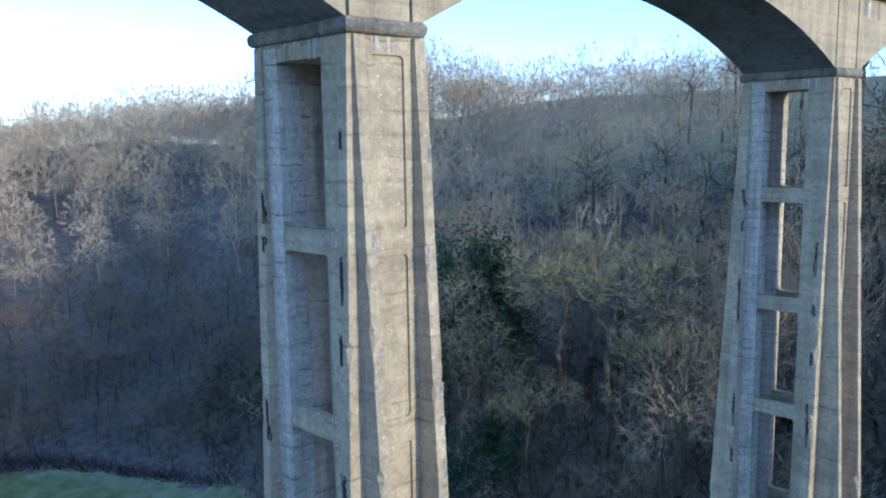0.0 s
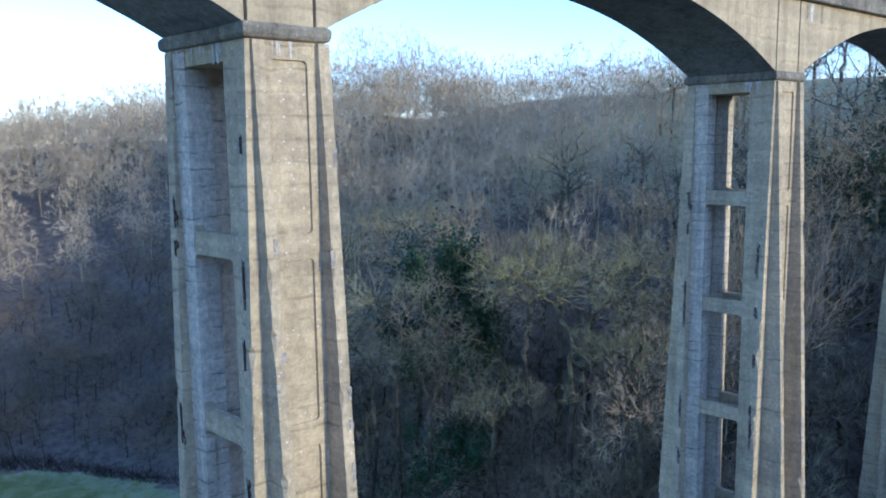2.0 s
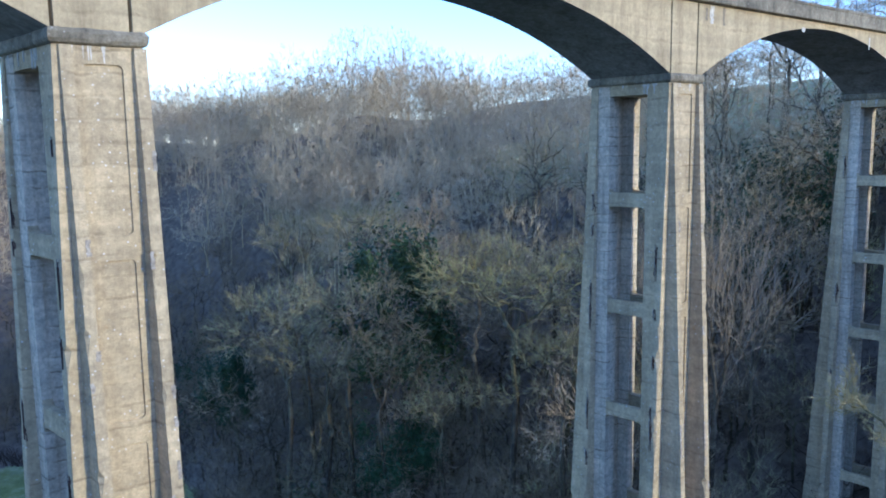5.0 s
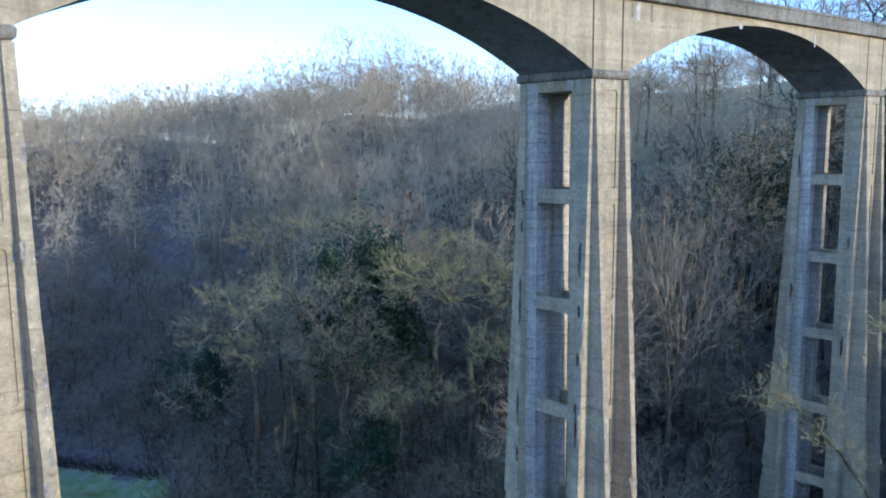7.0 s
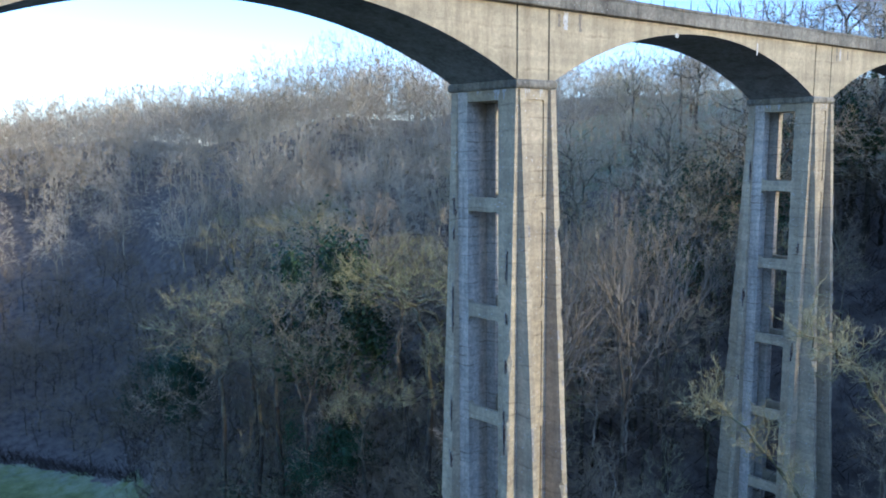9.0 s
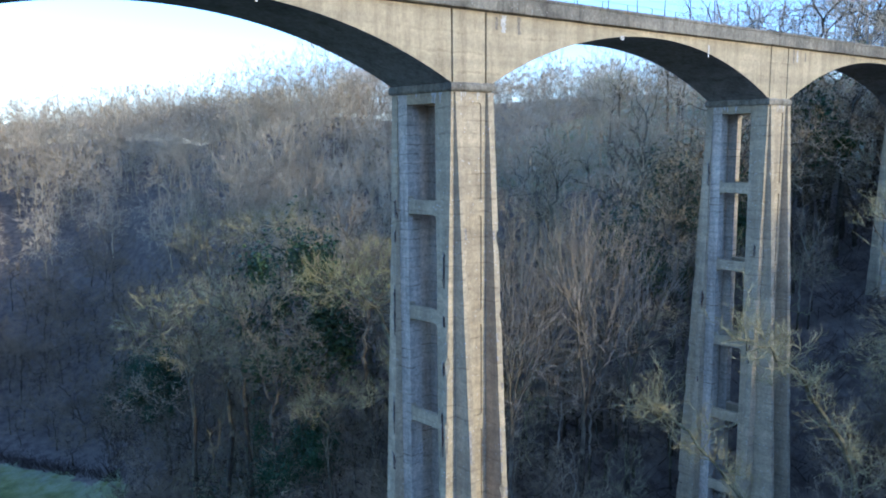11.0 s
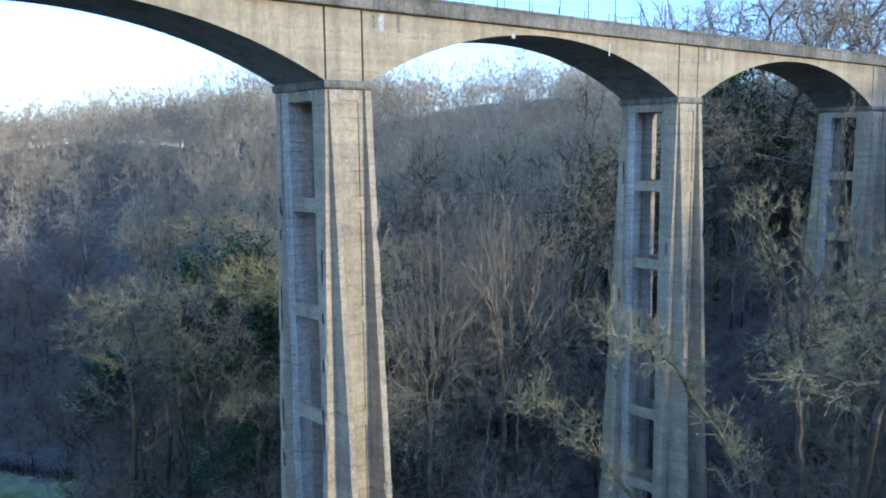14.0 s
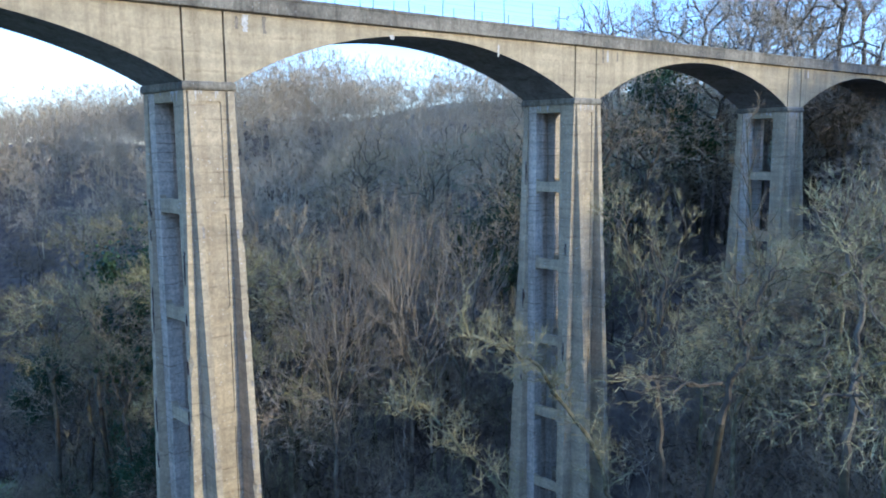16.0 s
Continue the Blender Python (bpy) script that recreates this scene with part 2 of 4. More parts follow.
def pier(xc, foot, seed, label):
    rng = random.Random(seed)
    root = new("viaduct_pier")
    tagged(root, label, "bridge pier", "piers of the viaduct")
    root.location = (xc, FACE, 0)
    bays = int(math.ceil((OPEN_TOP - foot) / BAY))
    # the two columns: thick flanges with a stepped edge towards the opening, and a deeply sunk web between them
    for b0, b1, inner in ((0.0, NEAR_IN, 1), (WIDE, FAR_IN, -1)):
        # far column takes the concrete with bounced light in its colour
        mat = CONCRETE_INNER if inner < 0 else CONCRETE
        for name, a0, a1, sunk in (("column_flange", -1.0, -0.74, 0.0), ("column_rebate", -0.74, -0.32, 0.07), ("column_web", -0.32, 0.56, 0.5), ("column_flange", 0.56, 1.0, 0.0)):
            bm = bmesh.new()
            lo, hi = (b0 + 0.07, b1 - sunk) if inner > 0 else (b1 + sunk, b0 - 0.07)
            box(bm, a0, a1, lo, hi, foot, TOP)
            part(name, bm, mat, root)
        for i in range(bays):
            top = TOP if i == 0 else OPEN_TOP - BAY * i + (BAY - OPEN_H) / 2
            bot = OPEN_TOP - BAY * (i + 1) + (BAY - OPEN_H) / 2
            q1 = OPEN_TOP - BAY * i
            bm = bmesh.new()
            panel_frame(bm, -1.0, 1.0, -0.43, 0.53, max(bot, foot), top, max(q1 - OPEN_H, foot + 0.1), q1, b0, 0.065, inner)
            part("face_panel", bm, CONCRETE, root)
    for i in range(bays):
        z1 = OPEN_TOP - OPEN_H - BAY * i
        z0 = OPEN_TOP - BAY * (i + 1)
        if z0 > foot:
            bm = bmesh.new()
            box(bm, -0.98, -0.72, NEAR_IN - 0.02, FAR_IN + 0.02, z0, z1, 0.03)
            part("strut", bm, CONCRETE, root)
            bm = bmesh.new()
            box(bm, 0.6, 0.97, NEAR_IN - 0.02, FAR_IN + 0.02, z0, z1, 0.03)
            part("strut", bm, CONCRETE, root)
            for a0, a1 in ((-0.98, -0.72), (0.6, 0.97)):
                for b, out in ((NEAR_IN, 1), (FAR_IN, -1)):
                    for z, up in ((z1, 1), (z0, -1)):
                        bm = bmesh.new()
                        corner_fillet(bm, a0, a1, b, out, z, up)
                        part("fillet", bm, CONCRETE, root)
    bm = bmesh.new()
    box(bm, -0.98, 0.98, NEAR_IN - 0.02, FAR_IN + 0.02, OPEN_TOP, TOP)
    part("lintel", bm, CONCRETE, root)
    zt = TOP - 0.04
    for lo, hi, start in ((-0.9, -0.62, FIN_START - 0.04), (0.76, 1.06, FIN_START)):
        part("rib", fin(rng, 1, -1, 0.0, lo, hi, FIN_SLOPE, start, zt, foot), CONCRETE, root)
        part("rib", fin(rng, 1, 1, WIDE, lo, hi, FIN_SLOPE, start, zt, foot), CONCRETE, root)
    for lo, hi in ((0.004, 0.34), (WIDE - 0.34, WIDE - 0.004)):
        part("rib", fin(rng, 0, -1, -1.0, lo, hi, SIDE_SLOPE, SIDE_START, zt, foot), CONCRETE, root)
        part("rib", fin(rng, 0, 1, 1.0, lo, hi, SIDE_SLOPE, SIDE_START, zt, foot), CONCRETE, root)
    # cap with a worn, rounded upper edge
    bm = bmesh.new()
    rings = []
    for out, z in ((0.03, TOP - 0.02), (0.10, TOP + 0.02), (0.13, TOP + 0.10), (0.13, TOP + 0.24), (0.09, TOP + 0.33), (0.02, TOP + CAP_H)):
        ring = []
        corners = ((-1.0 - out, -out), (1.0 + out, -out), (1.0 + out, WIDE + out), (-1.0 - out, WIDE + out))
        for (a0, b0), (a1, b1) in zip(corners, corners[1:] + corners[:1]):
            for k in range(8):
                f = k / 8
                j = 0.012
                a, b = a0 + (a1 - a0) * f + rng.uniform(-j, j), b0 + (b1 - b0) * f + rng.uniform(-j, j)
                ring.append(bm.verts.new((a + SKEW * b, b, z + rng.uniform(-j, j))))
        rings.append(ring)
    for r, s in zip(rings, rings[1:]):
        for j in range(len(r)):
            k = (j + 1) % len(r)
            bm.faces.new((r[j], r[k], s[k], s[j]))
    bm.faces.new(rings[0])
    bm.faces.new(rings[-1])
    part("cap", bm, CONCRETE_CAP, root, "lichen-stained concrete cap")
    # pilaster above the cap, up to the parapet
    bm = bmesh.new()
    box(bm, -0.93, 0.73, 0.0, WIDE, TOP + CAP_H - 0.03, WALL_TOP)
    part("pilaster", bm, CONCRETE_ARCH, root)
    return root


def strip(bm, pts, out, thick, rng):
    """A ragged patch that stands a little proud of the face; pts are (u, v) round it, out maps them to the pier."""
    top = [bm.verts.new(out(u, v, thick * rng.uniform(0.6, 1.2))) for u, v in pts]
    low = [bm.verts.new(out(u, v, -0.02)) for u, v in pts]
    bm.faces.new(top)
    k = len(pts)
    for i in range(k):
        bm.faces.new((top[i], low[i], low[(i + 1) % k], top[(i + 1) % k]))


def ragged(rng, u, v, w, h, n=9):
    left = [(u - w / 2 * rng.uniform(0.4, 1.1), v + h * (i / n - 0.5)) for i in range(n + 1)]
    right = [(u + w / 2 * rng.uniform(0.4, 1.1), v + h * (0.5 - i / n)) for i in range(n + 1)]
    return left + right


def crooked(rng, u, v, w, h, n=16):
    mid, left, right = 0.0, [], []
    for i in range(n + 1):
        mid = mid * 0.8 + rng.gauss(0, w * 0.3)
        half = w / 2 * rng.uniform(0.25, 1.3) * math.sin(math.pi * (i + 0.6) / (n + 1.2)) ** 0.5
        left.append((u + mid - half, v + h * (i / n - 0.5)))
        right.append((u + mid + half, v + h * (i / n - 0.5)))
    return left + right[::-1]


def wear(root, seed, cracks, chips):
    """Rusted cracks on the shaded side, fresh spalls on rib edges, lime streaks below the cap."""
    rng = random.Random(seed)
    for b, z, h in cracks:
        d = SIDE_SLOPE * (TOP - 0.04 - z) + SIDE_START if b < 0.36 or b > WIDE - 0.36 else 0.0

        def on_side(u, v, o, d=d):
            return (-1.0 - d - o + SKEW * u, u, v)
        bm = bmesh.new()
        strip(bm, crooked(rng, b, z, 0.085, h), on_side, 0.006, rng)
        part("crack", bm, RUST, root, "rust-stained open crack")
        bm = bmesh.new()
        strip(bm, crooked(rng, b + 0.06, z + h * 0.1, 0.07, h * 0.9), on_side, 0.012, rng)
        part("spall", bm, SPALL, root, "pale broken concrete")
        for k in (-0.025, 0.03):
            bm = bmesh.new()
            r = bmesh.ops.create_cone(bm, cap_ends=True, segments=6, radius1=0.014, radius2=0.014, depth=h * 0.8)
            bmesh.ops.translate(bm, verts=r["verts"], vec=on_side(b + k, z, 0.012))
            part("reinforcing_bar", bm, RUST, root, "bare rusted steel bar")
    for a, z, h in chips:

        def on_front(u, v, o, z0=z):
            f = -(FIN_SLOPE * (TOP - 0.04 - v) + FIN_START - (0.04 if u < 0 else 0.0))
            return (u + SKEW * (f - o), f - o, v)
        bm = bmesh.new()
        strip(bm, ragged(rng, a, z, 0.13, h, 7), on_front, 0.015, rng)
        part("spall", bm, SPALL, root, "pale broken concrete")
    for k in range(12):
        long = rng.uniform(0.12, 0.5)
        w = rng.uniform(0.05, 0.17)
        bm = bmesh.new()
        if k < 7:
            u = rng.uniform(0.2, WIDE - 0.3)

            def face(p, q, o):
                return (-1.0 - (0.03 if p < 0.34 or p > WIDE - 0.34 else 0.0) - o + SKEW * p, p, q)
            u = 0.45 + (WIDE - 0.9) * rng.random()
        else:
            u = rng.uniform(-0.6, 0.65)

            def face(p, q, o):
                return (p + SKEW * -o, -o, q)
        edge = [(f, rng.uniform(0.55, 1.1) * (1 - 0.75 * f)) for f in (0.0, 0.2, 0.4, 0.6, 0.8, 1.0)]
        pts = [(u - w / 2 * e, TOP - 0.01 - long * f) for f, e in edge] + [(u + w / 2 * e * rng.uniform(0.6, 1.2), TOP - 0.01 - long * f) for f, e in edge[::-1]]
        strip(bm, pts, face, 0.005, rng)
        part("lime_streak", bm, LIME, root, "white lime streak")


FEET = [-12.0, -12.0, -9.0, 3.0, 15.0, 22.0]
for i, (xc, foot) in enumerate(zip(PIERS, FEET)):
    root = pier(xc, foot - 2, 11 + i, "tall board-marked concrete pier with open ladder frame and ribs")
    marks = {1: [(0.23, 31.25, 0.5), (0.23, 27.9, 1.3), (0.23, 22.6, 1.2), (3.4, 28.6, 0.5), (3.4, 24.0, 0.8)],
             2: [(0.23, 24.0, 0.55), (0.23, 21.9, 0.7), (0.23, 18.7, 1.7), (3.38, 27.4, 0.6), (3.38, 24.6, 1.1), (3.38, 19.0, 1.9), (0.23, 15.0, 1.5)],
             3: [(0.23, 19.0, 1.0), (3.38, 22.0, 0.8)]}.get(i, [])
    chips = {1: [(0.78, 28.45, 0.45), (1.0, 23.0, 0.5), (0.8, 22.2, 0.35), (-0.86, 25.5, 0.25)],
             2: [(0.78, 18.5, 1.3), (-0.84, 18.6, 1.5), (0.8, 27.6, 0.4), (1.0, 16.2, 0.4), (0.98, 21.0, 0.25)],
             3: [(0.9, 26.0, 0.3)]}.get(i, [])
    if 0 < i < 4:
        extra = random.Random(80 + i)
        for k in range(5):
            marks.append((0.27 if k % 2 else WIDE - 0.28, 29.5 - k * 3.4 + extra.uniform(-1.2, 1.2), extra.uniform(0.3, 1.7)))
        for k in range(6):
            chips.append((extra.choice((0.79, 1.02, -0.66, -0.85)), extra.uniform(14, 31), extra.uniform(0.15, 0.6)))
    wear(root, 60 + i, marks, chips)


def arch(x0, x1, label):
    root = new("viaduct_arch")
    tagged(root, label, "bridge arch", "arches of the viaduct")
    root.location = (0, FACE, 0)
    l, r = x0 + 1.1, x1 - 1.06
    half, rise = (r - l) / 2, CROWN - SPRING
    rad, mid = (half * half + rise * rise) / (2 * rise), (l + r) / 2
    n = 48
    xs = [l + (r - l) * i / n for i in range(n + 1)]
    zs = [CROWN - rad + math.sqrt(rad * rad - (x - mid) ** 2) for x in xs]
    xs, zs = [x0 + 0.82] + xs + [x1 - 1.02], [TOP + CAP_H - 0.01] + zs + [TOP + CAP_H - 0.01]
    bs = [0.0] + [WIDE * k / 8 for k in range(1, 8)] + [WIDE]
    verts, faces = [], []
    for b in bs:
        for x, z in zip(xs, zs):
            verts.append((x + SKEW * b, b, z))
    m = len(xs)
    for j in range(len(bs) - 1):
        for i in range(m - 1):
            faces.append((j * m + i, j * m + i + 1, (j + 1) * m + i + 1, (j + 1) * m + i))
    # same concrete as the walls, with the underside's shade in its colour
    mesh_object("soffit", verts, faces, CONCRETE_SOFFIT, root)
    for b in (0.0, WIDE):
        verts, faces = [], []
        rows = 5
        for k in range(rows + 1):
            for x, z in zip(xs, zs):
                verts.append((x + SKEW * b, b, z + (WALL_TOP - z) * k / rows))
        for k in range(rows):
            for i in range(m - 1):
                q = (k * m + i, k * m + i + 1, (k + 1) * m + i + 1, (k + 1) * m + i)
                faces.append(q if b == 0 else q[::-1])
        mesh_object("spandrel_wall", verts, faces, CONCRETE_ARCH, root)
    # closed ends behind the joints beside the pilasters
    for x in (xs[0], xs[-1]):
        v = [(x, 0, zs[0]), (x + SKEW * WIDE, WIDE, zs[0]), (x + SKEW * WIDE, WIDE, WALL_TOP), (x, 0, WALL_TOP)]
        mesh_object("joint_face", v, [(0, 1, 2, 3)], CONCRETE_ARCH, root)
    return root


for x0, x1 in zip(PIERS, PIERS[1:]):
    arch(x0, x1, "flat segmental concrete arch with plain spandrel walls")

# lime runs and dark damp patches on the spandrel walls
rng = random.Random(77)
for ob in [o for o in scene.collection.objects if o.name.startswith("viaduct_arch")]:
    i = int(ob.name[-1]) if ob.name[-1].isdigit() else 0
    spots = [(47.4, 36.3, 0.15, 0.62, LIME), (40.7, 36.5, 0.3, 0.2, LIME)] if i == 2 else []
    if i != 2:
        spots.append((PIERS[i + 1] - 9.5 + rng.uniform(-2, 2), 36.5, 0.12, 0.25, LIME))
    for side in (1.35, 1.75, 2.6):
        spots.append((PIERS[i] + side, WALL_TOP - 0.45, rng.uniform(0.16, 0.38), rng.uniform(0.5, 0.95), DAMP if side != 1.75 else LIME))
    for x, z, w, h, mat in spots:
        bm = bmesh.new()
        strip(bm, ragged(rng, x, z, w, h, 8), lambda u, v, o: (u - SKEW * o, -o, v), 0.004, rng)
        part("lime_patch" if mat is LIME else "damp_patch", bm, mat, ob, "white lime run" if mat is LIME else "dark damp stain")

LEFT_END, RIGHT_END = PIERS[0] - 10, PIERS[-1] + 12
deck = new("viaduct_deck")
tagged(deck, "concrete deck with overhanging parapet bands on both sides", "bridge deck")
deck.location = (0, FACE, 0)
bm = bmesh.new()
box(bm, LEFT_END, RIGHT_END, 0.0, WIDE, WALL_TOP + 0.004, WALL_TOP + 0.12)
part("slab", bm, CONCRETE_CAP, deck)
for b0, out in ((0.0, -1), (WIDE, 1)):
    verts, faces = [], []
    prof = ((0.0, WALL_TOP - 0.02), (0.22, WALL_TOP), (0.25, WALL_TOP + 0.03), (0.25, WALL_TOP + 0.60), (0.28, WALL_TOP + 0.62), (0.28, WALL_TOP + 0.74), (-0.20, WALL_TOP + 0.75), (-0.20, WALL_TOP + 0.1))
    rng, steps = random.Random(5), 260
    for i in range(steps + 1):
        x = LEFT_END + (RIGHT_END - LEFT_END) * i / steps
        for k, (o, z) in enumerate(prof):
            b = b0 + out * (o + rng.uniform(-0.006, 0.006))
            verts.append((x + SKEW * b, b, z + rng.uniform(-0.006, 0.006)))
    m = len(prof)
    for i in range(steps):
        for k in range(m - 1):
            q = (i * m + k, (i + 1) * m + k, (i + 1) * m + k + 1, i * m + k + 1)
            faces.append(q if out < 0 else q[::-1])
    mesh_object("parapet", verts, faces, CONCRETE_CAP, deck)

# wire fences on both parapets
for b in (0.0, WIDE):
    fence = new("wire_fence")
    tagged(fence, "thin grey steel post and wire fence on the parapet", "fence", "fences of the deck")
    fence.location = (0, FACE, 0)
    base, tall = WALL_TOP + 0.73, 1.3
    v, f = [], []
    for k in range(5):
        t = 2 * math.pi * k / 5
        v += [(0.03 * math.cos(t), 0.03 * math.sin(t), 0), (0.026 * math.cos(t), 0.026 * math.sin(t), tall)]
    f = [(2 * k, 2 * ((k + 1) % 5), 2 * ((k + 1) % 5) + 1, 2 * k + 1) for k in range(5)] + [(1, 3, 5, 7, 9)]
    pm, rng = None, random.Random(3)
    for i in range(int((RIGHT_END - LEFT_END) / 2.03)):
        x = LEFT_END + 0.5 + 2.03 * i
        if pm is None:
            post = mesh_object("post", v, f, STEEL, fence)
            pm = post.data
        else:
            post = new("post", pm)
            post.parent = fence
        post.location = (x + SKEW * b, b, base)
        post.rotation_euler = (rng.uniform(-0.02, 0.02), rng.uniform(-0.02, 0.02), 0)
    for z in (0.35, 0.7, 1.02, 1.27):
        v = [(x + SKEW * b, b + dy, base + z + dz) for x in (LEFT_END, RIGHT_END) for dy, dz in ((-0.007, 0), (0.007, 0), (0, 0.012))]
        mesh_object("wire", v, [(0, 1, 4, 3), (1, 2, 5, 4), (2, 0, 3, 5)], STEEL, fence)


# ---- ground ----
def soft(v, w):
    return w * math.log1p(math.exp(min(40.0, v / w)))


def step(v, lo, hi):
    t = max(0.0, min(1.0, (v - lo) / (hi - lo)))
    return t * t * (3 - 2 * t)


def hill_u(x, y):
    return x + 0.15 * y - 0.35 * soft(y - 55, 8) + 0.25 * soft(y - 112, 8)


def ground_z(x, y):
    u = hill_u(x, y)
    side = 1.1 * soft(u - 33, 3) - 0.75 * soft(u - 49, 5) - 0.35 * soft(u - 151, 10)
    far = 0.35 * soft(y - 106, 6) - 0.35 * soft(y - 210, 10)
    side *= 1 - 0.75 * step(y, 130, 205)
    # unseen slope behind, raised until it shades the valley floor
    back = (0.5 + 0.1 * step(105 - x, 0, 40)) * (soft(-60 - y, 10) - soft(-195 - y, 15))
    z = -9.0 + side * step(y, -170, -110) + far * max(0.12, min(1.0, (180 - u) / 100)) + back
    z += 12 * math.exp(-((x - 76) / 25) ** 2 - ((y - 118) / 24) ** 2) + 4 * math.exp(-((x - 88) / 34) ** 2 - ((y - 176) / 30) ** 2)
    # unseen rise, added to keep sun off the viaduct's far end
    z += 18 * math.exp(-((x - 92) / 22) ** 2 - ((y + 24) / 20) ** 2)
    z -= 5.0 * math.exp(-((x - 53) / 9) ** 2 - ((y - 13) / 9) ** 2)
    z += 1.6 * noise.noise((x * 0.03, y * 0.03, 0.0)) + 0.5 * noise.noise((x * 0.1, y * 0.1, 3.0))
    return z


def field_edge(x):
    return 104.5 - 0.0085 * max(0.0, x - 5) ** 2.5


xs = np.unique(np.concatenate([np.linspace(-2500, -160, 14), np.linspace(-160, 320, 121), np.linspace(320, 2600, 14)]))
ys = np.unique(np.concatenate([np.linspace(-2500, -240, 14), np.linspace(-240, 340, 146), np.linspace(340, 2600, 14)]))
verts = [(float(x), float(y), ground_z(float(x), float(y))) for y in ys for x in xs]
m = len(xs)
faces = [(j * m + i, j * m + i + 1, (j + 1) * m + i + 1, (j + 1) * m + i) for j in range(len(ys) - 1) for i in range(m - 1)]


def in_field(x, y):
    return 15 < y < field_edge(x) and hill_u(x, y) < 33 and x > -140


me = bpy.data.meshes.new("ground")
me.from_pydata(verts, [], faces)
grass = me.attributes.new("grass", "FLOAT", "POINT")
mask = []
for x, y, z in verts:
    meadow = step(33 - hill_u(x, y), -2.5, 2.5) * step(field_edge(x) - y, -3, 3) * step(y, 5, 15)
    pasture = step(x + 0.15 * y, 98, 106) * step(y, 24, 34) * step(112 - y, 0, 10)
    mask.append(max(meadow, pasture))
grass.data.foreach_set("value", mask)
frost = me.attributes.new("frost", "FLOAT", "POINT")
frost.data.foreach_set("value", [step(7 - (field_edge(x) - y), 0, 7) * step(x, 10, 24) for x, y, z in verts])
gm, n, l, b = material("valley_ground", 1.0)
pos = place(n, l, (1, 1, 1))
litter = ramp(n, l, noise_tex(n, l, pos, 0.9, 6, 0.65), [(0.34, (0.11, 0.085, 0.058)), (0.66, (0.24, 0.185, 0.12))])
turf = ramp(n, l, noise_tex(n, l, pos, 0.45, 7, 0.7), [(0.32, (0.125, 0.13, 0.03)), (0.55, (0.23, 0.225, 0.06)), (0.75, (0.36, 0.34, 0.16))])
at_node = n.new("ShaderNodeAttribute")
at_node.attribute_name = "grass"
rime = n.new("ShaderNodeAttribute")
rime.attribute_name = "frost"
turf = mixed(n, l, mixed(n, l, 1.0, rime.outputs["Color"], ramp(n, l, noise_tex(n, l, pos, 0.6, 6, 0.7), [(0.36, (0.0, 0.0, 0.0)), (0.66, (0.7, 0.7, 0.7))]), "MULTIPLY"), turf, (0.45, 0.43, 0.29))
edge = n.new("ShaderNodeMath")
edge.operation = "ADD"
l.new(at_node.outputs["Fac"], edge.inputs[0])
l.new(noise_tex(n, l, pos, 0.35, 5, 0.7), edge.inputs[1])
l.new(mixed(n, l, ramp(n, l, edge.outputs[0], [(0.93, (0, 0, 0)), (1.07, (1, 1, 1))]), litter, turf), b.inputs["Base Color"])
bn = n.new("ShaderNodeBump")
bn.inputs["Strength"].default_value, bn.inputs["Distance"].default_value = 0.8, 0.25
l.new(noise_tex(n, l, pos, 2.5, 6, 0.7), bn.inputs["Height"])
l.new(bn.outputs[0], b.inputs["Normal"])
me.materials.append(gm)
me.polygons.foreach_set("use_smooth", [True] * len(me.polygons))
ground = tagged(new("ground", me), "wooded valley ground of brown leaf litter with a frosty meadow", "ground", kind="structure")


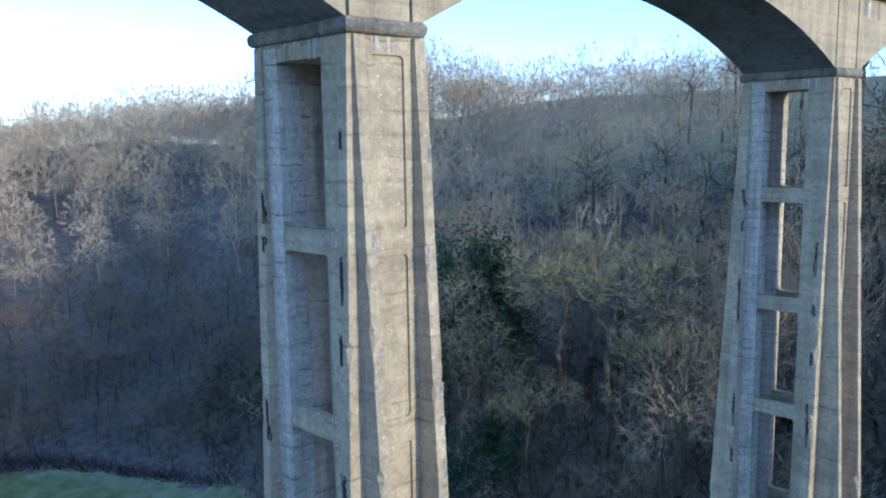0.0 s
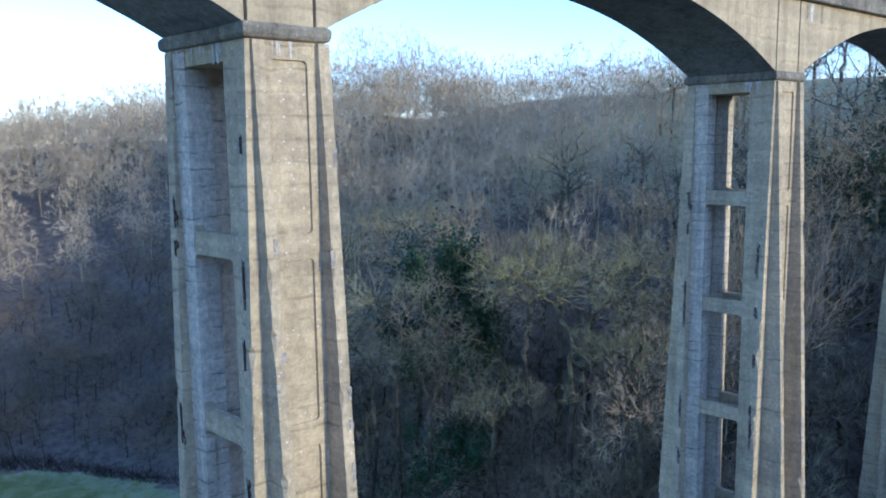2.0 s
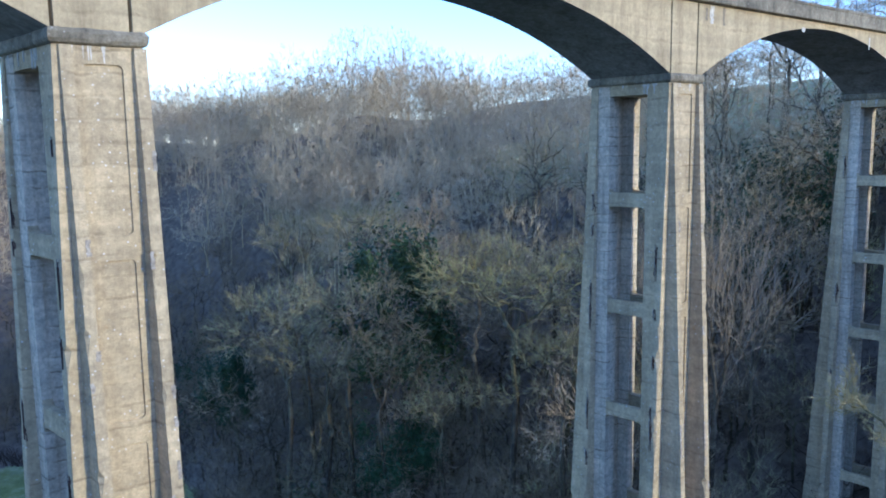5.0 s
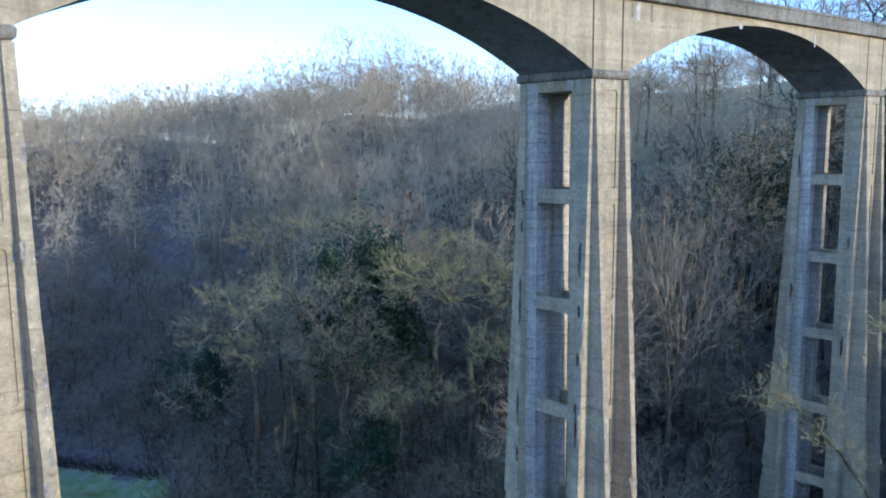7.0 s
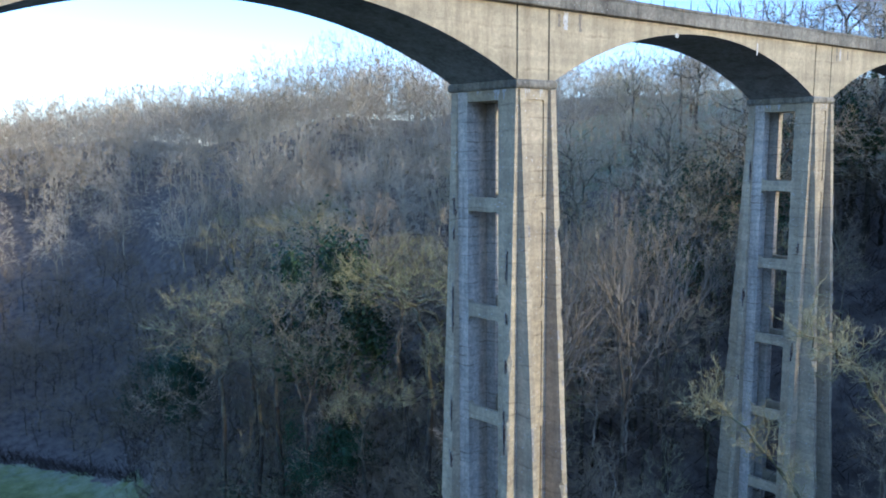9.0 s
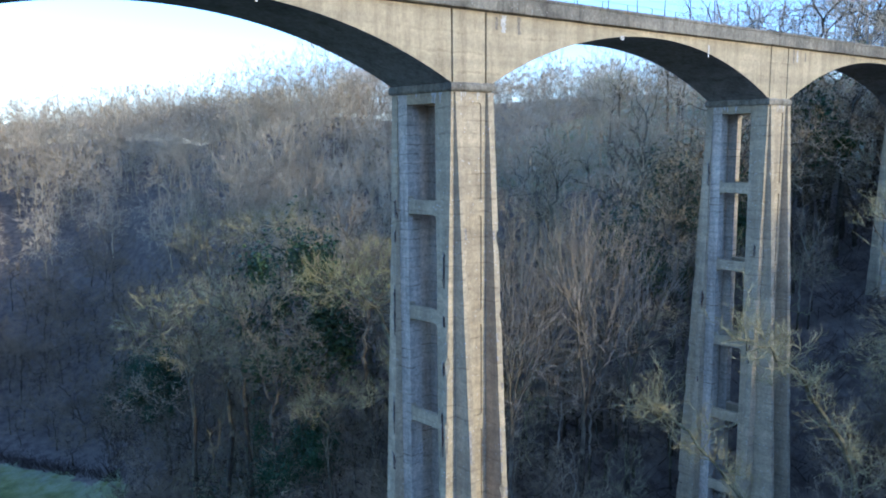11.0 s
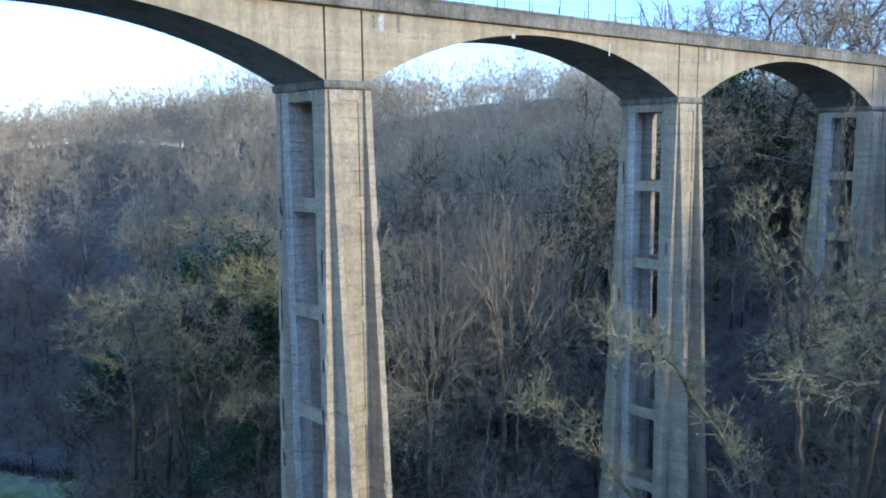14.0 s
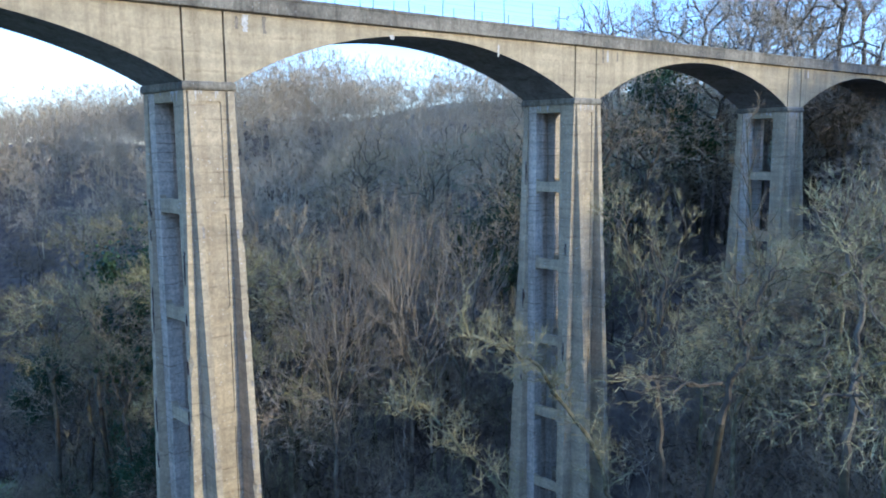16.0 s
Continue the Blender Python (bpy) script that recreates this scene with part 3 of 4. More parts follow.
# ---- trees ----
def tree_shape(seed, height, spread, fork=0.25, limbs=10, kids=(7, 7, 9), twig=0.02, sides=(7, 5, 3), lean=(0.0, 0.0), droop=0.0, up=0.35, thick=0.017, single=True, crook=0.16, bend=0.2, reach=1.0):
    """Bare broadleaf tree: trunk and limbs as tapered tubes, twigs as thin spikes. Returns two meshes' data."""
    rng = random.Random(seed)
    tv, tf, cv, cf = [], [], [], []

    def tube(vs, fs, pts, r0, r1, n):
        base, k = len(vs), len(pts)
        for i, p in enumerate(pts):
            q = pts[min(i + 1, k - 1)] - pts[max(i - 1, 0)]
            q.normalize()
            s = q.orthogonal().normalized()
            c = q.cross(s)
            r = r0 + (r1 - r0) * i / (k - 1)
            for j in range(n):
                t = 2 * math.pi * j / n
                vs.append(tuple(p + (s * math.cos(t) + c * math.sin(t)) * r))
        for i in range(k - 1):
            for j in range(n):
                a, b = base + i * n + j, base + i * n + (j + 1) % n
                fs.append((a, b, b + n, a + n))

    def path(p, d, length, steps, bend, lift):
        pts, d = [p.copy()], d.copy()
        for _ in range(steps):
            d = (d + Vector((rng.gauss(0, bend), rng.gauss(0, bend), rng.gauss(0, bend) + lift))).normalized()
            pts.append(pts[-1] + d * (length / steps))
        return pts

    def side_way(axis, angle):
        s = axis.orthogonal().normalized()
        s.rotate(Matrix.Rotation(rng.uniform(0, 6.28), 3, axis))
        return (axis * math.cos(angle) + s * math.sin(angle)).normalized()

    def spike(p, d, length, w):
        s = side_way(d, math.pi / 2)
        k = len(cv)
        mid = p + d * (length * 0.55) + Vector((rng.gauss(0, 0.1), rng.gauss(0, 0.1), rng.gauss(0.04, 0.1))) * length
        tip = mid + (d + Vector((rng.gauss(0, 0.3), rng.gauss(0, 0.3), rng.gauss(0.15, 0.3)))).normalized() * (length * 0.5)
        cv.extend((tuple(p - s * w), tuple(p + s * w), tuple(mid + s * w * 0.7), tuple(mid - s * w * 0.7), tuple(tip)))
        cf.extend(((k, k + 1, k + 2, k + 3), (k + 3, k + 2, k + 4)))

    def hair(p, d, length, w):
        s = side_way(d, math.pi / 2)
        k = len(cv)
        cv.extend((tuple(p - s * w), tuple(p + s * w), tuple(p + d * length)))
        cf.append((k, k + 1, k + 2))

    r = height * thick
    trunk = path(Vector((0, 0, -0.8)), Vector((lean[0], lean[1], 1)).normalized(), height * 0.8, 9, 0.06, 0.02)
    tube(tv, tf, trunk, r, r * 0.2, sides[0])
    for i in range(limbs):
        f = fork + (0.98 - fork) * ((i + rng.uniform(0, 0.8)) / limbs)
        k = f * (len(trunk) - 1)
        p = trunk[int(k)].lerp(trunk[min(int(k) + 1, len(trunk) - 1)], k - int(k))
        az = i * 2.4 + rng.uniform(-0.5, 0.5)
        tilt = up + (f - fork) * 0.9 + rng.uniform(-0.15, 0.2)
        d = Vector((math.cos(az), math.sin(az), tilt)).normalized()
        length = spread * (1.1 - 0.45 * (f - fork) / (1 - fork)) * rng.uniform(0.75, 1.15)
        limb = path(p, d, length, 6, crook, 0.06 - droop)
        lr = r * 0.40 * (1.15 - 0.5 * f)
        tube(tv, tf, limb, lr, lr * 0.22, sides[1])
        for j in range(kids[0]):
            g = 0.2 + 0.8 * (j + rng.random()) / kids[0]
            k = min(g * 6, 5.999)
            p1 = limb[int(k)].lerp(limb[int(k) + 1], k - int(k))
            ax = (limb[int(k) + 1] - limb[int(k)]).normalized()
            l1 = length * rng.uniform(0.28, 0.5) * (1.15 - 0.4 * g) * reach
            br = path(p1, side_way(ax, rng.uniform(0.5, 1.0)), l1, 4, bend, 0.09 - droop)
            tube(cv, cf, br, lr * 0.28, lr * 0.08, sides[2])
            for m in range(kids[1]):
                h = 0.2 + 0.8 * (m + rng.random()) / kids[1]
                k2 = min(h * 4, 3.999)
                p2 = br[int(k2)].lerp(br[int(k2) + 1], k2 - int(k2))
                ax2 = (br[int(k2) + 1] - br[int(k2)]).normalized()
                d2 = side_way(ax2, rng.uniform(0.45, 0.95))
                d2.z += 0.22 - droop
                d2.normalize()
                l2 = l1 * rng.uniform(0.35, 0.62)
                spike(p2, d2, l2, twig)
                for _ in range(kids[2]):
                    p3 = p2 + d2 * l2 * rng.uniform(0.2, 0.95)
                    d3 = side_way(d2, rng.uniform(0.35, 0.85))
                    d3.z += 0.2 - droop
                    d3.normalize()
                    (hair if single else spike)(p3, d3, l2 * rng.uniform(0.4, 0.8), twig * (0.75 if single else 0.55))
    return (tv, tf), (cv, cf)


def crown_tree(seed, fork, lobes, tips, twig=0.012, hairs=6, hair=0.6, hair_w=0.012, crook=0.14, rise=0.12, share=(0.3, 0.5), foot=(0.0, 0.0, -0.8), sides=(8, 5), girth=1.3, taper=0.45, bark_from=6, inner=0.5, bow=0.22):
    """Bare broadleaf tree. Its twig ends fill the lobes of the crown (x, y, z, radius, height radius); limbs fork
    towards ever smaller bunches of them. Returns the meshes' data of the trunk, the limbs and the twigs."""
    rng = random.Random(seed)
    bv, bf, tv, tf, cv, cf = [], [], [], [], [], []
    sizes = [w[3] * w[3] * w[4] for w in lobes]
    ends = []
    for _ in range(tips):
        x, y, z, r, h = rng.choices(lobes, [q ** 0.75 for q in sizes])[0]
        d = Vector((rng.gauss(0, 1), rng.gauss(0, 1), rng.gauss(0.35, 0.9))).normalized() * rng.uniform(inner, 1.0) ** 0.5
        ends.append(Vector((x + d.x * r, y + d.y * r, z + d.z * h)))

    def tube(vs, fs, pts, r0, r1, n):
        base, k = len(vs), len(pts)
        for i, p in enumerate(pts):
            q = (pts[min(i + 1, k - 1)] - pts[max(i - 1, 0)]).normalized()
            s = q.orthogonal().normalized()
            c = q.cross(s)
            r = r0 + (r1 - r0) * i / (k - 1)
            for j in range(n):
                t = 2 * math.pi * j / n
                vs.append(tuple(p + (s * math.cos(t) + c * math.sin(t)) * r))
        for i in range(k - 1):
            for j in range(n):
                a, b = base + i * n + j, base + i * n + (j + 1) % n
                fs.append((a, b, b + n, a + n))

    def ribbon(pts, r0, r1):
        way = (pts[-1] - pts[0]).normalized()
        s = way.orthogonal().normalized()
        s.rotate(Matrix.Rotation(rng.uniform(0, 6.28), 3, way))
        base, k = len(cv), len(pts)
        for i, p in enumerate(pts):
            r = r0 + (r1 - r0) * i / (k - 1)
            cv.extend((tuple(p - s * r), tuple(p + s * r)))
        for i in range(k - 1):
            cf.append((base + 2 * i, base + 2 * i + 1, base + 2 * i + 3, base + 2 * i + 2))

    def bowed(p, d, q, n, amount):
        far = (q - p).length
        c = p + d * far * bow + (q - p) * (0.42 - bow)
        pts = [p]
        for i in range(1, n + 1):
            t = i / n
            w = p * (1 - t) ** 2 + c * (2 * t * (1 - t)) + q * t * t
            if i < n:
                w = w + Vector((rng.gauss(0, 1), rng.gauss(0, 1), rng.gauss(0, 1))) * amount * min(far, 2.6)
            pts.append(w)
        return pts

    def grow(p, d, own):
        n = len(own)
        r = twig * girth * n ** taper
        if n == 1:
            pts = bowed(p, d, own[0], 2, crook * 0.8)
            ribbon(pts, twig * 1.2, twig * 0.5)
            way = ((pts[-1] - pts[-2]).normalized() * 0.6 + (own[0] - heart).normalized()).normalized()
            for _ in range(hairs):
                k = rng.uniform(0.25, 1.95)
                q = pts[int(k)].lerp(pts[int(k) + 1], k - int(k))
                w = (way + Vector((rng.gauss(0, 0.55), rng.gauss(0, 0.55), rng.gauss(rise, 0.5)))).normalized()
                s = w.orthogonal().normalized()
                s.rotate(Matrix.Rotation(rng.uniform(0, 6.28), 3, w))
                b = len(cv)
                cv.extend((tuple(q - s * hair_w), tuple(q + s * hair_w), tuple(q + w * hair * rng.uniform(0.5, 1.1))))
                cf.append((b, b + 1, b + 2))
            return
        c = sum(own, Vector()) / n
        far = (c - p).length
        f = rng.uniform(*share) if n > 3 else rng.uniform(0.4, 0.6)
        e = p.lerp(c, f) + Vector((rng.gauss(0, 1), rng.gauss(0, 1), rng.gauss(0, 1))) * crook * 0.6 * min(far, 5.0) * f
        pts = bowed(p, d, e, 5 if n > 60 else 3 if n > 12 else 2, crook * (0.22 if n > 60 else 0.6 if n > 12 else 1.0))
        if n >= bark_from:
            tube(tv, tf, pts, r, r * 0.86, sides[1] if n > 25 else 4 if n > 12 else 3)
        elif n > 3:
            tube(cv, cf, pts, r, r * 0.8, 3)
        else:
            ribbon(pts, r, r * 0.8)
        way = (pts[-1] - pts[-2]).normalized()
        heads = [rng.choice(own)]
        for _ in range(2 if n > 8 and rng.random() < 0.35 else 1):
            heads.append(max(rng.sample(own, min(4, n)), key=lambda q: min((q - h).length for h in heads)))
        bunch = [[] for _ in heads]
        for q in own:
            bunch[min(range(len(heads)), key=lambda k: (q - heads[k]).length)].append(q)
        for b in bunch:
            if b:
                grow(pts[-1], way, b)

    foot, fork = Vector(foot), Vector(fork)
    heart = sum(ends, Vector()) / tips - Vector((0, 0, 2.5))
    r = twig * girth * tips ** taper
    trunk = bowed(foot, Vector((0, 0, 1)), fork, 7, 0.006)
    tube(bv, bf, trunk, r * 1.35, r, sides[0])
    grow(fork, (trunk[-1] - trunk[-2]).normalized(), ends)
    return (bv, bf), (tv, tf), (cv, cf)


def round_crown(seed, height, radius, low=0.42):
    """Lobes of a rounded, uneven crown."""
    rng = random.Random(seed)
    deep = height * (1 - low)
    lobes = [(rng.gauss(0, 0.12) * radius, rng.gauss(0, 0.12) * radius, height - deep * 0.34, radius * 0.55, deep * 0.34)]
    for k in range(7):
        t, out = k * 0.9 + rng.uniform(-0.3, 0.3), radius * rng.uniform(0.45, 0.66)
        size = radius * rng.uniform(0.34, 0.5)
        lobes.append((math.cos(t) * out, math.sin(t) * out, height - deep * rng.uniform(0.42, 0.72), size, size * rng.uniform(0.7, 0.95)))
    return lobes


def flat_crown(seed, height, radius):
    """Lobes of a wide, shallow crown."""
    rng = random.Random(seed)
    return [(math.cos(k * 1.05) * radius * q, math.sin(k * 1.05) * radius * q, height - 1.6 - rng.uniform(1.0, 6.0) * q, radius * rng.uniform(0.26, 0.4), rng.uniform(1.1, 1.7)) for k in range(8) for q in (rng.uniform(0.2, 0.75),)]


def crown_meshes(*args, bark=BARK, limbs=BARK_PALE, twigs=TWIG, **kw):
    t, b, c = crown_tree(*args, **kw)
    return data_mesh("trunk", t, bark), data_mesh("branchwork", b, limbs), data_mesh("crown", c, twigs)


def data_mesh(name, vf, mat):
    me = bpy.data.meshes.new(name)
    me.from_pydata(vf[0], [], vf[1])
    me.materials.append(mat)
    me.update()
    return me


def tree_meshes(*args, bark=BARK, twigs=TWIG, **kw):
    t, c = tree_shape(*args, **kw)
    return data_mesh("trunk", t, bark), data_mesh("crown", c, twigs)


def plant(meshes, x, y, size, turn, label, group="", name="bare_tree", z=None):
    root = new(name)
    root.location = (x, y, ground_z(x, y) if z is None else z)
    root.rotation_euler = (0, 0, turn)
    root.scale = (size, size, size)
    tagged(root, label, "tree", group)
    for me in meshes:
        ob = new(me.name.split(".")[0], me)
        ob.parent = root
    return root


MID = [crown_meshes(100 + i, (0.2, 0.1, h * fk), round_crown(200 + i, h, r, fk), 400, twig=0.0125, hairs=7, hair=0.75, hair_w=0.0125, crook=ck)
       for i, (h, r, fk, ck) in enumerate(((17, 6.0, 0.25, 0.16), (19, 5.4, 0.3, 0.13), (15, 6.2, 0.22, 0.19), (18, 5.0, 0.3, 0.12), (16, 6.4, 0.22, 0.2), (20, 5.6, 0.32, 0.14)))]
LIGHT = [crown_tree(150 + i, (0.0, 0.2, h * 0.12), round_crown(250 + i, h, r, 0.08), 170, twig=0.016, hairs=10, hair=0.9, hair_w=0.016, crook=0.1, sides=(6, 4), girth=1.0, taper=0.4)
         for i, (h, r) in enumerate(((17, 6.2), (18, 5.6), (15, 6.6)))]
SCRUB = [crown_tree(190 + i, (0.0, 0.1, 0.6), round_crown(290 + i, h, r, 0.02), 95, twig=0.012, hairs=9, hair=0.9, hair_w=0.014, crook=0.14, sides=(5, 3), girth=1.0, taper=0.42)
         for i, (h, r) in enumerate(((9, 4.0), (11, 3.8), (7, 4.4)))]
TALL = [crown_meshes(160 + i, (0.2, 0.1, h * 0.3), round_crown(260 + i, h, r, 0.28), 330, twig=0.0115, hairs=6, hair=0.75, hair_w=0.0105, crook=0.13, girth=1.1, taper=0.43, twigs=TWIG_HAZE)
        for i, (h, r) in enumerate(((18, 5.8), (20, 5.4), (16, 6.2)))]
DARK = [crown_meshes(170 + i, (0.0, 0.1, h * 0.15), round_crown(270 + i, h, r, 0.12), 330, twig=0.009, hairs=7, hair=0.6, hair_w=0.009, crook=0.2, limbs=BARK, twigs=TWIG_SHADE)
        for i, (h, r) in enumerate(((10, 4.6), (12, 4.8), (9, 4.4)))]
UNDER = [crown_meshes(180 + i, (0.0, 0.1, 0.6), round_crown(280 + i, h, r, 0.02), 130, twig=0.011, hairs=7, hair=0.8, hair_w=0.012, crook=0.2, sides=(5, 3), limbs=BARK, twigs=TWIG_SHADE)
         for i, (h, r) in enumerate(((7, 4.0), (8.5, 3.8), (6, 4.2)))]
rng = random.Random(21)


def joined_trees(name, kinds, places, mats, label):
    """Woods past counting, as one mesh: places are (kind, x, y, size, turn); mats are bark and twigs."""
    tables = []
    for t, b, c in kinds:
        k, m = len(t[0]), len(t[0]) + len(b[0])
        tables.append((np.array(t[0] + b[0] + c[0]), [q for q in t[1]] + [tuple(i + k for i in q) for q in b[1]] + [tuple(i + m for i in q) for q in c[1]], [0] * (len(t[1]) + len(b[1])) + [1] * len(c[1])))
    fv, ff, slots, base = [], [], [], 0
    for kind, x, y, size, turn in places:
        v, f, sl = tables[kind]
        c, sn = math.cos(turn) * size, math.sin(turn) * size
        fv.append(np.stack([v[:, 0] * c - v[:, 1] * sn + x, v[:, 0] * sn + v[:, 1] * c + y, v[:, 2] * size + ground_z(x, y)], 1))
        ff.extend([tuple([a + base for a in q]) for q in f])
        slots.extend(sl)
        base += len(v)
    return tagged(mesh_object(name, np.concatenate(fv).tolist(), ff, mats, slots=slots), label, "woodland", kind="stuff")


def clear_of_viaduct(x, y, r=6.0):
    return y < FACE - r or y > FACE + WIDE + r or x > 92


SPECIAL = [(45.0, 26.0), (45.0, 29.0), (38.0, 34.5), (38.6, 45.5), (35.0, 41.0), (33.5, 48.0), (37.0, 58.0), (45.5, 2.2), (46.5, -3.8), (53.0, -0.5), (43.0, 8.0)]
spots = []
for j in range(-5, 14):
    for i in range(3, 21):
        x, y = i * 6.7 + rng.uniform(-2.4, 2.4), 20 + j * 6.7 + rng.uniform(-2.4, 2.4)
        u = hill_u(x, y)
        if u < 34 or u > (97 if 22 < y < 74 else 112) or y > 108 or not clear_of_viaduct(x, y):
            continue
        if y < 12 and (x < 56 or x > 98 or y < -6):
            continue
        if u > 43.5 and any(math.hypot(x - a, y - b) < 4 for a, b in SPECIAL):
            continue
        spots.append((x, y))
for j in range(0, 5):
    for i in range(2, 18):
        x, y = -14 + i * 7.0 + rng.uniform(-2.4, 2.4), 107 + j * 7.0 + rng.uniform(-2.4, 2.4)
        spots.append((x, y))
for k in range(55):
    spots.append((rng.uniform(50, 98), rng.uniform(92, 132)))
for k in range(110):
    spots.append((rng.uniform(2, 60), rng.uniform(106, 142)) if k < 60 else (rng.uniform(34, 90), rng.uniform(74, 106)))
slope, scrub = [], []
for x, y in spots:
    low = hill_u(x, y) < 43.5 and y < 100
    if y > 74 or math.hypot(x - 12, y + 8) > 88:
        # lower ground gets scrub whose twig colour already holds shade
        if ground_z(x, y) < 10.5:
            scrub.append((rng.randrange(3), x, y, rng.uniform(0.8, 1.25), rng.uniform(0, 6.28)))
        else:
            slope.append((rng.randrange(3), x, y, rng.uniform(0.75, 1.12) * (0.75 + 0.25 * step(x, 30, 80) * step(112 - x, 0, 15) if y > 106 else 1.0), rng.uniform(0, 6.28)))
    elif low:
        plant(DARK[rng.randrange(3)], x, y, rng.uniform(0.9, 1.3), rng.uniform(0, 6.28), "low bare tree on the slope's foot, red-brown twigs darkened for shade", "low trees")
    else:
        plant(MID[rng.randrange(6)], x, y, rng.uniform(0.75, 1.12), rng.uniform(0, 6.28), "bare winter broadleaf tree with moss-tinted branches on the valley side", "woodland trees")
made = 0
while made < 150:
    x, y = (rng.uniform(-25, 30), rng.uniform(100, 128)) if made < 90 else (rng.uniform(24, 44), rng.uniform(56, 104))
    if y < field_edge(x) + 2.5 and hill_u(x, y) < 34.5 or hill_u(x, y) > 46:
        continue
    made += 1
    scrub.append((rng.randrange(3), x, y, rng.uniform(0.6, 1.1), rng.uniform(0, 6.28)))
for k in range(46):
    x, y = rng.uniform(96, 134), rng.uniform(56, 108)
    if not (112 < x + 0.15 * y < 124 and y < 84):
        slope.append((rng.randrange(3), x, y, rng.uniform(0.55, 0.8), rng.uniform(0, 6.28)))
# trunks take the twig colour too, to keep contrast low as in haze
joined_trees("hillside_woods", LIGHT, slope, (TWIG, TWIG_HAZE), "bare winter woodland on the upper slopes, grey-brown twigs paled for haze")
joined_trees("valley_scrub", SCRUB, scrub, (BARK, TWIG_SHADE), "red-brown bare scrub along the foot of the wood, darkened for valley shade")

# large mossy trees that stand on the camera's side of the viaduct
NEAR = [
    # upright tree with a pale trunk
    (47.0, 2.7, (46.2, 2.6, 16.5), ((43.9, 3.2, 28.4, 1.5, 1.6), (44.9, 1.7, 28.3, 1.5, 1.6), (45.0, 4.6, 28.6, 1.4, 1.4), (44.9, 3.0, 26.3, 1.6, 1.5), (46.0, 1.6, 26.0, 1.6, 1.5), (46.6, 3.6, 25.6, 1.7, 1.6), (46.0, 2.0, 23.2, 1.8, 1.5), (44.7, 3.4, 22.6, 1.5, 1.3), (47.6, 3.4, 23.0, 1.8, 1.6)), 620),
    # tree leaning over, with a long level limb
    (44.2, 0.4, (45.0, -0.9, 20.8), ((45.7, -0.6, 25.2, 1.7, 1.6), (46.7, -1.4, 26.5, 1.7, 1.6), (46.1, -1.7, 23.8, 1.7, 1.4), (44.8, -0.1, 23.3, 1.5, 1.3), (46.9, -2.9, 23.6, 1.8, 1.5), (41.3, -0.8, 22.4, 1.3, 0.8), (40.6, 0.6, 23.0, 1.3, 1.0), (42.6, 0.5, 22.6, 1.2, 0.9)), 620),
    # broad tree whose crown hangs low
    (47.6, -4.6, (47.0, -4.6, 19.8), ((49.8, -2.7, 29.2, 2.0, 1.9), (48.6, -2.8, 26.6, 2.1, 1.8), (47.2, -5.0, 25.4, 2.1, 1.8), (50.0, -1.0, 27.8, 1.8, 1.7), (50.3, -4.0, 27.8, 2.0, 1.8), (45.4, -5.3, 23.0, 2.0, 1.4), (44.2, -4.1, 21.6, 2.0, 1.1), (44.6, -6.9, 21.8, 2.2, 1.2), (48.6, -7.0, 24.5, 2.2, 1.6)), 680),
]
for k, (x, y, fork, lobes, tips) in enumerate(NEAR):
    z = ground_z(x, y)
    local = [(a - x, b - y, c - z, r, h) for a, b, c, r, h in lobes]
    plant(crown_meshes(500 + k, (fork[0] - x, fork[1] - y, fork[2] - z), local, tips, twig=0.0105, hairs=5, hair=0.42, hair_w=0.0075, crook=0.17, rise=0.15, sides=(10, 6), girth=1.1, taper=0.4, inner=0.2, bark_from=4, bow=0.3, bark=BARK, limbs=BARK_PALE, twigs=TWIG_MOSS),
          x, y, 1.0, 0.0, "tall bare tree with crooked moss-covered limbs beside the viaduct", "mossy trees")
MOSSY = [crown_meshes(520 + k, (0.3, 0.2, h * 0.62), round_crown(560 + k, h, r, 0.55), 480, twig=0.0105, hairs=5, hair=0.55, hair_w=0.009, crook=0.2, girth=1.1, taper=0.41, bark_from=4, bark=BARK_MOSS, limbs=BARK_MOSS, twigs=TWIG_MOSS) for k, (h, r) in enumerate(((22, 5.5), (20, 6.0)))]
# beyond x 58, negative y: unseen trees added to shade the third pier
for k, (x, y, top, turn) in enumerate(((52.5, 3.2, 25.0, 0.3), (54.5, -3.0, 25.0, 2.0), (60.0, 2.5, 29.5, 4.4), (55.0, -13.5, 24.0, 5.2), (63.0, -4.0, 33.0, 1.4), (66.0, -10.0, 36.0, 2.7), (58.5, -1.5, 30.5, 0.9), (62.5, -9.0, 33.5, 3.9), (57.5, 8.6, 22.5, 3.0), (44.5, 2.6, 14.5, 1.0))):
    plant(MOSSY[k % 2], x, y, (top - ground_z(x, y)) / (22, 20)[k % 2], turn, "tall bare tree with crooked moss-covered limbs beside the viaduct", "mossy trees")


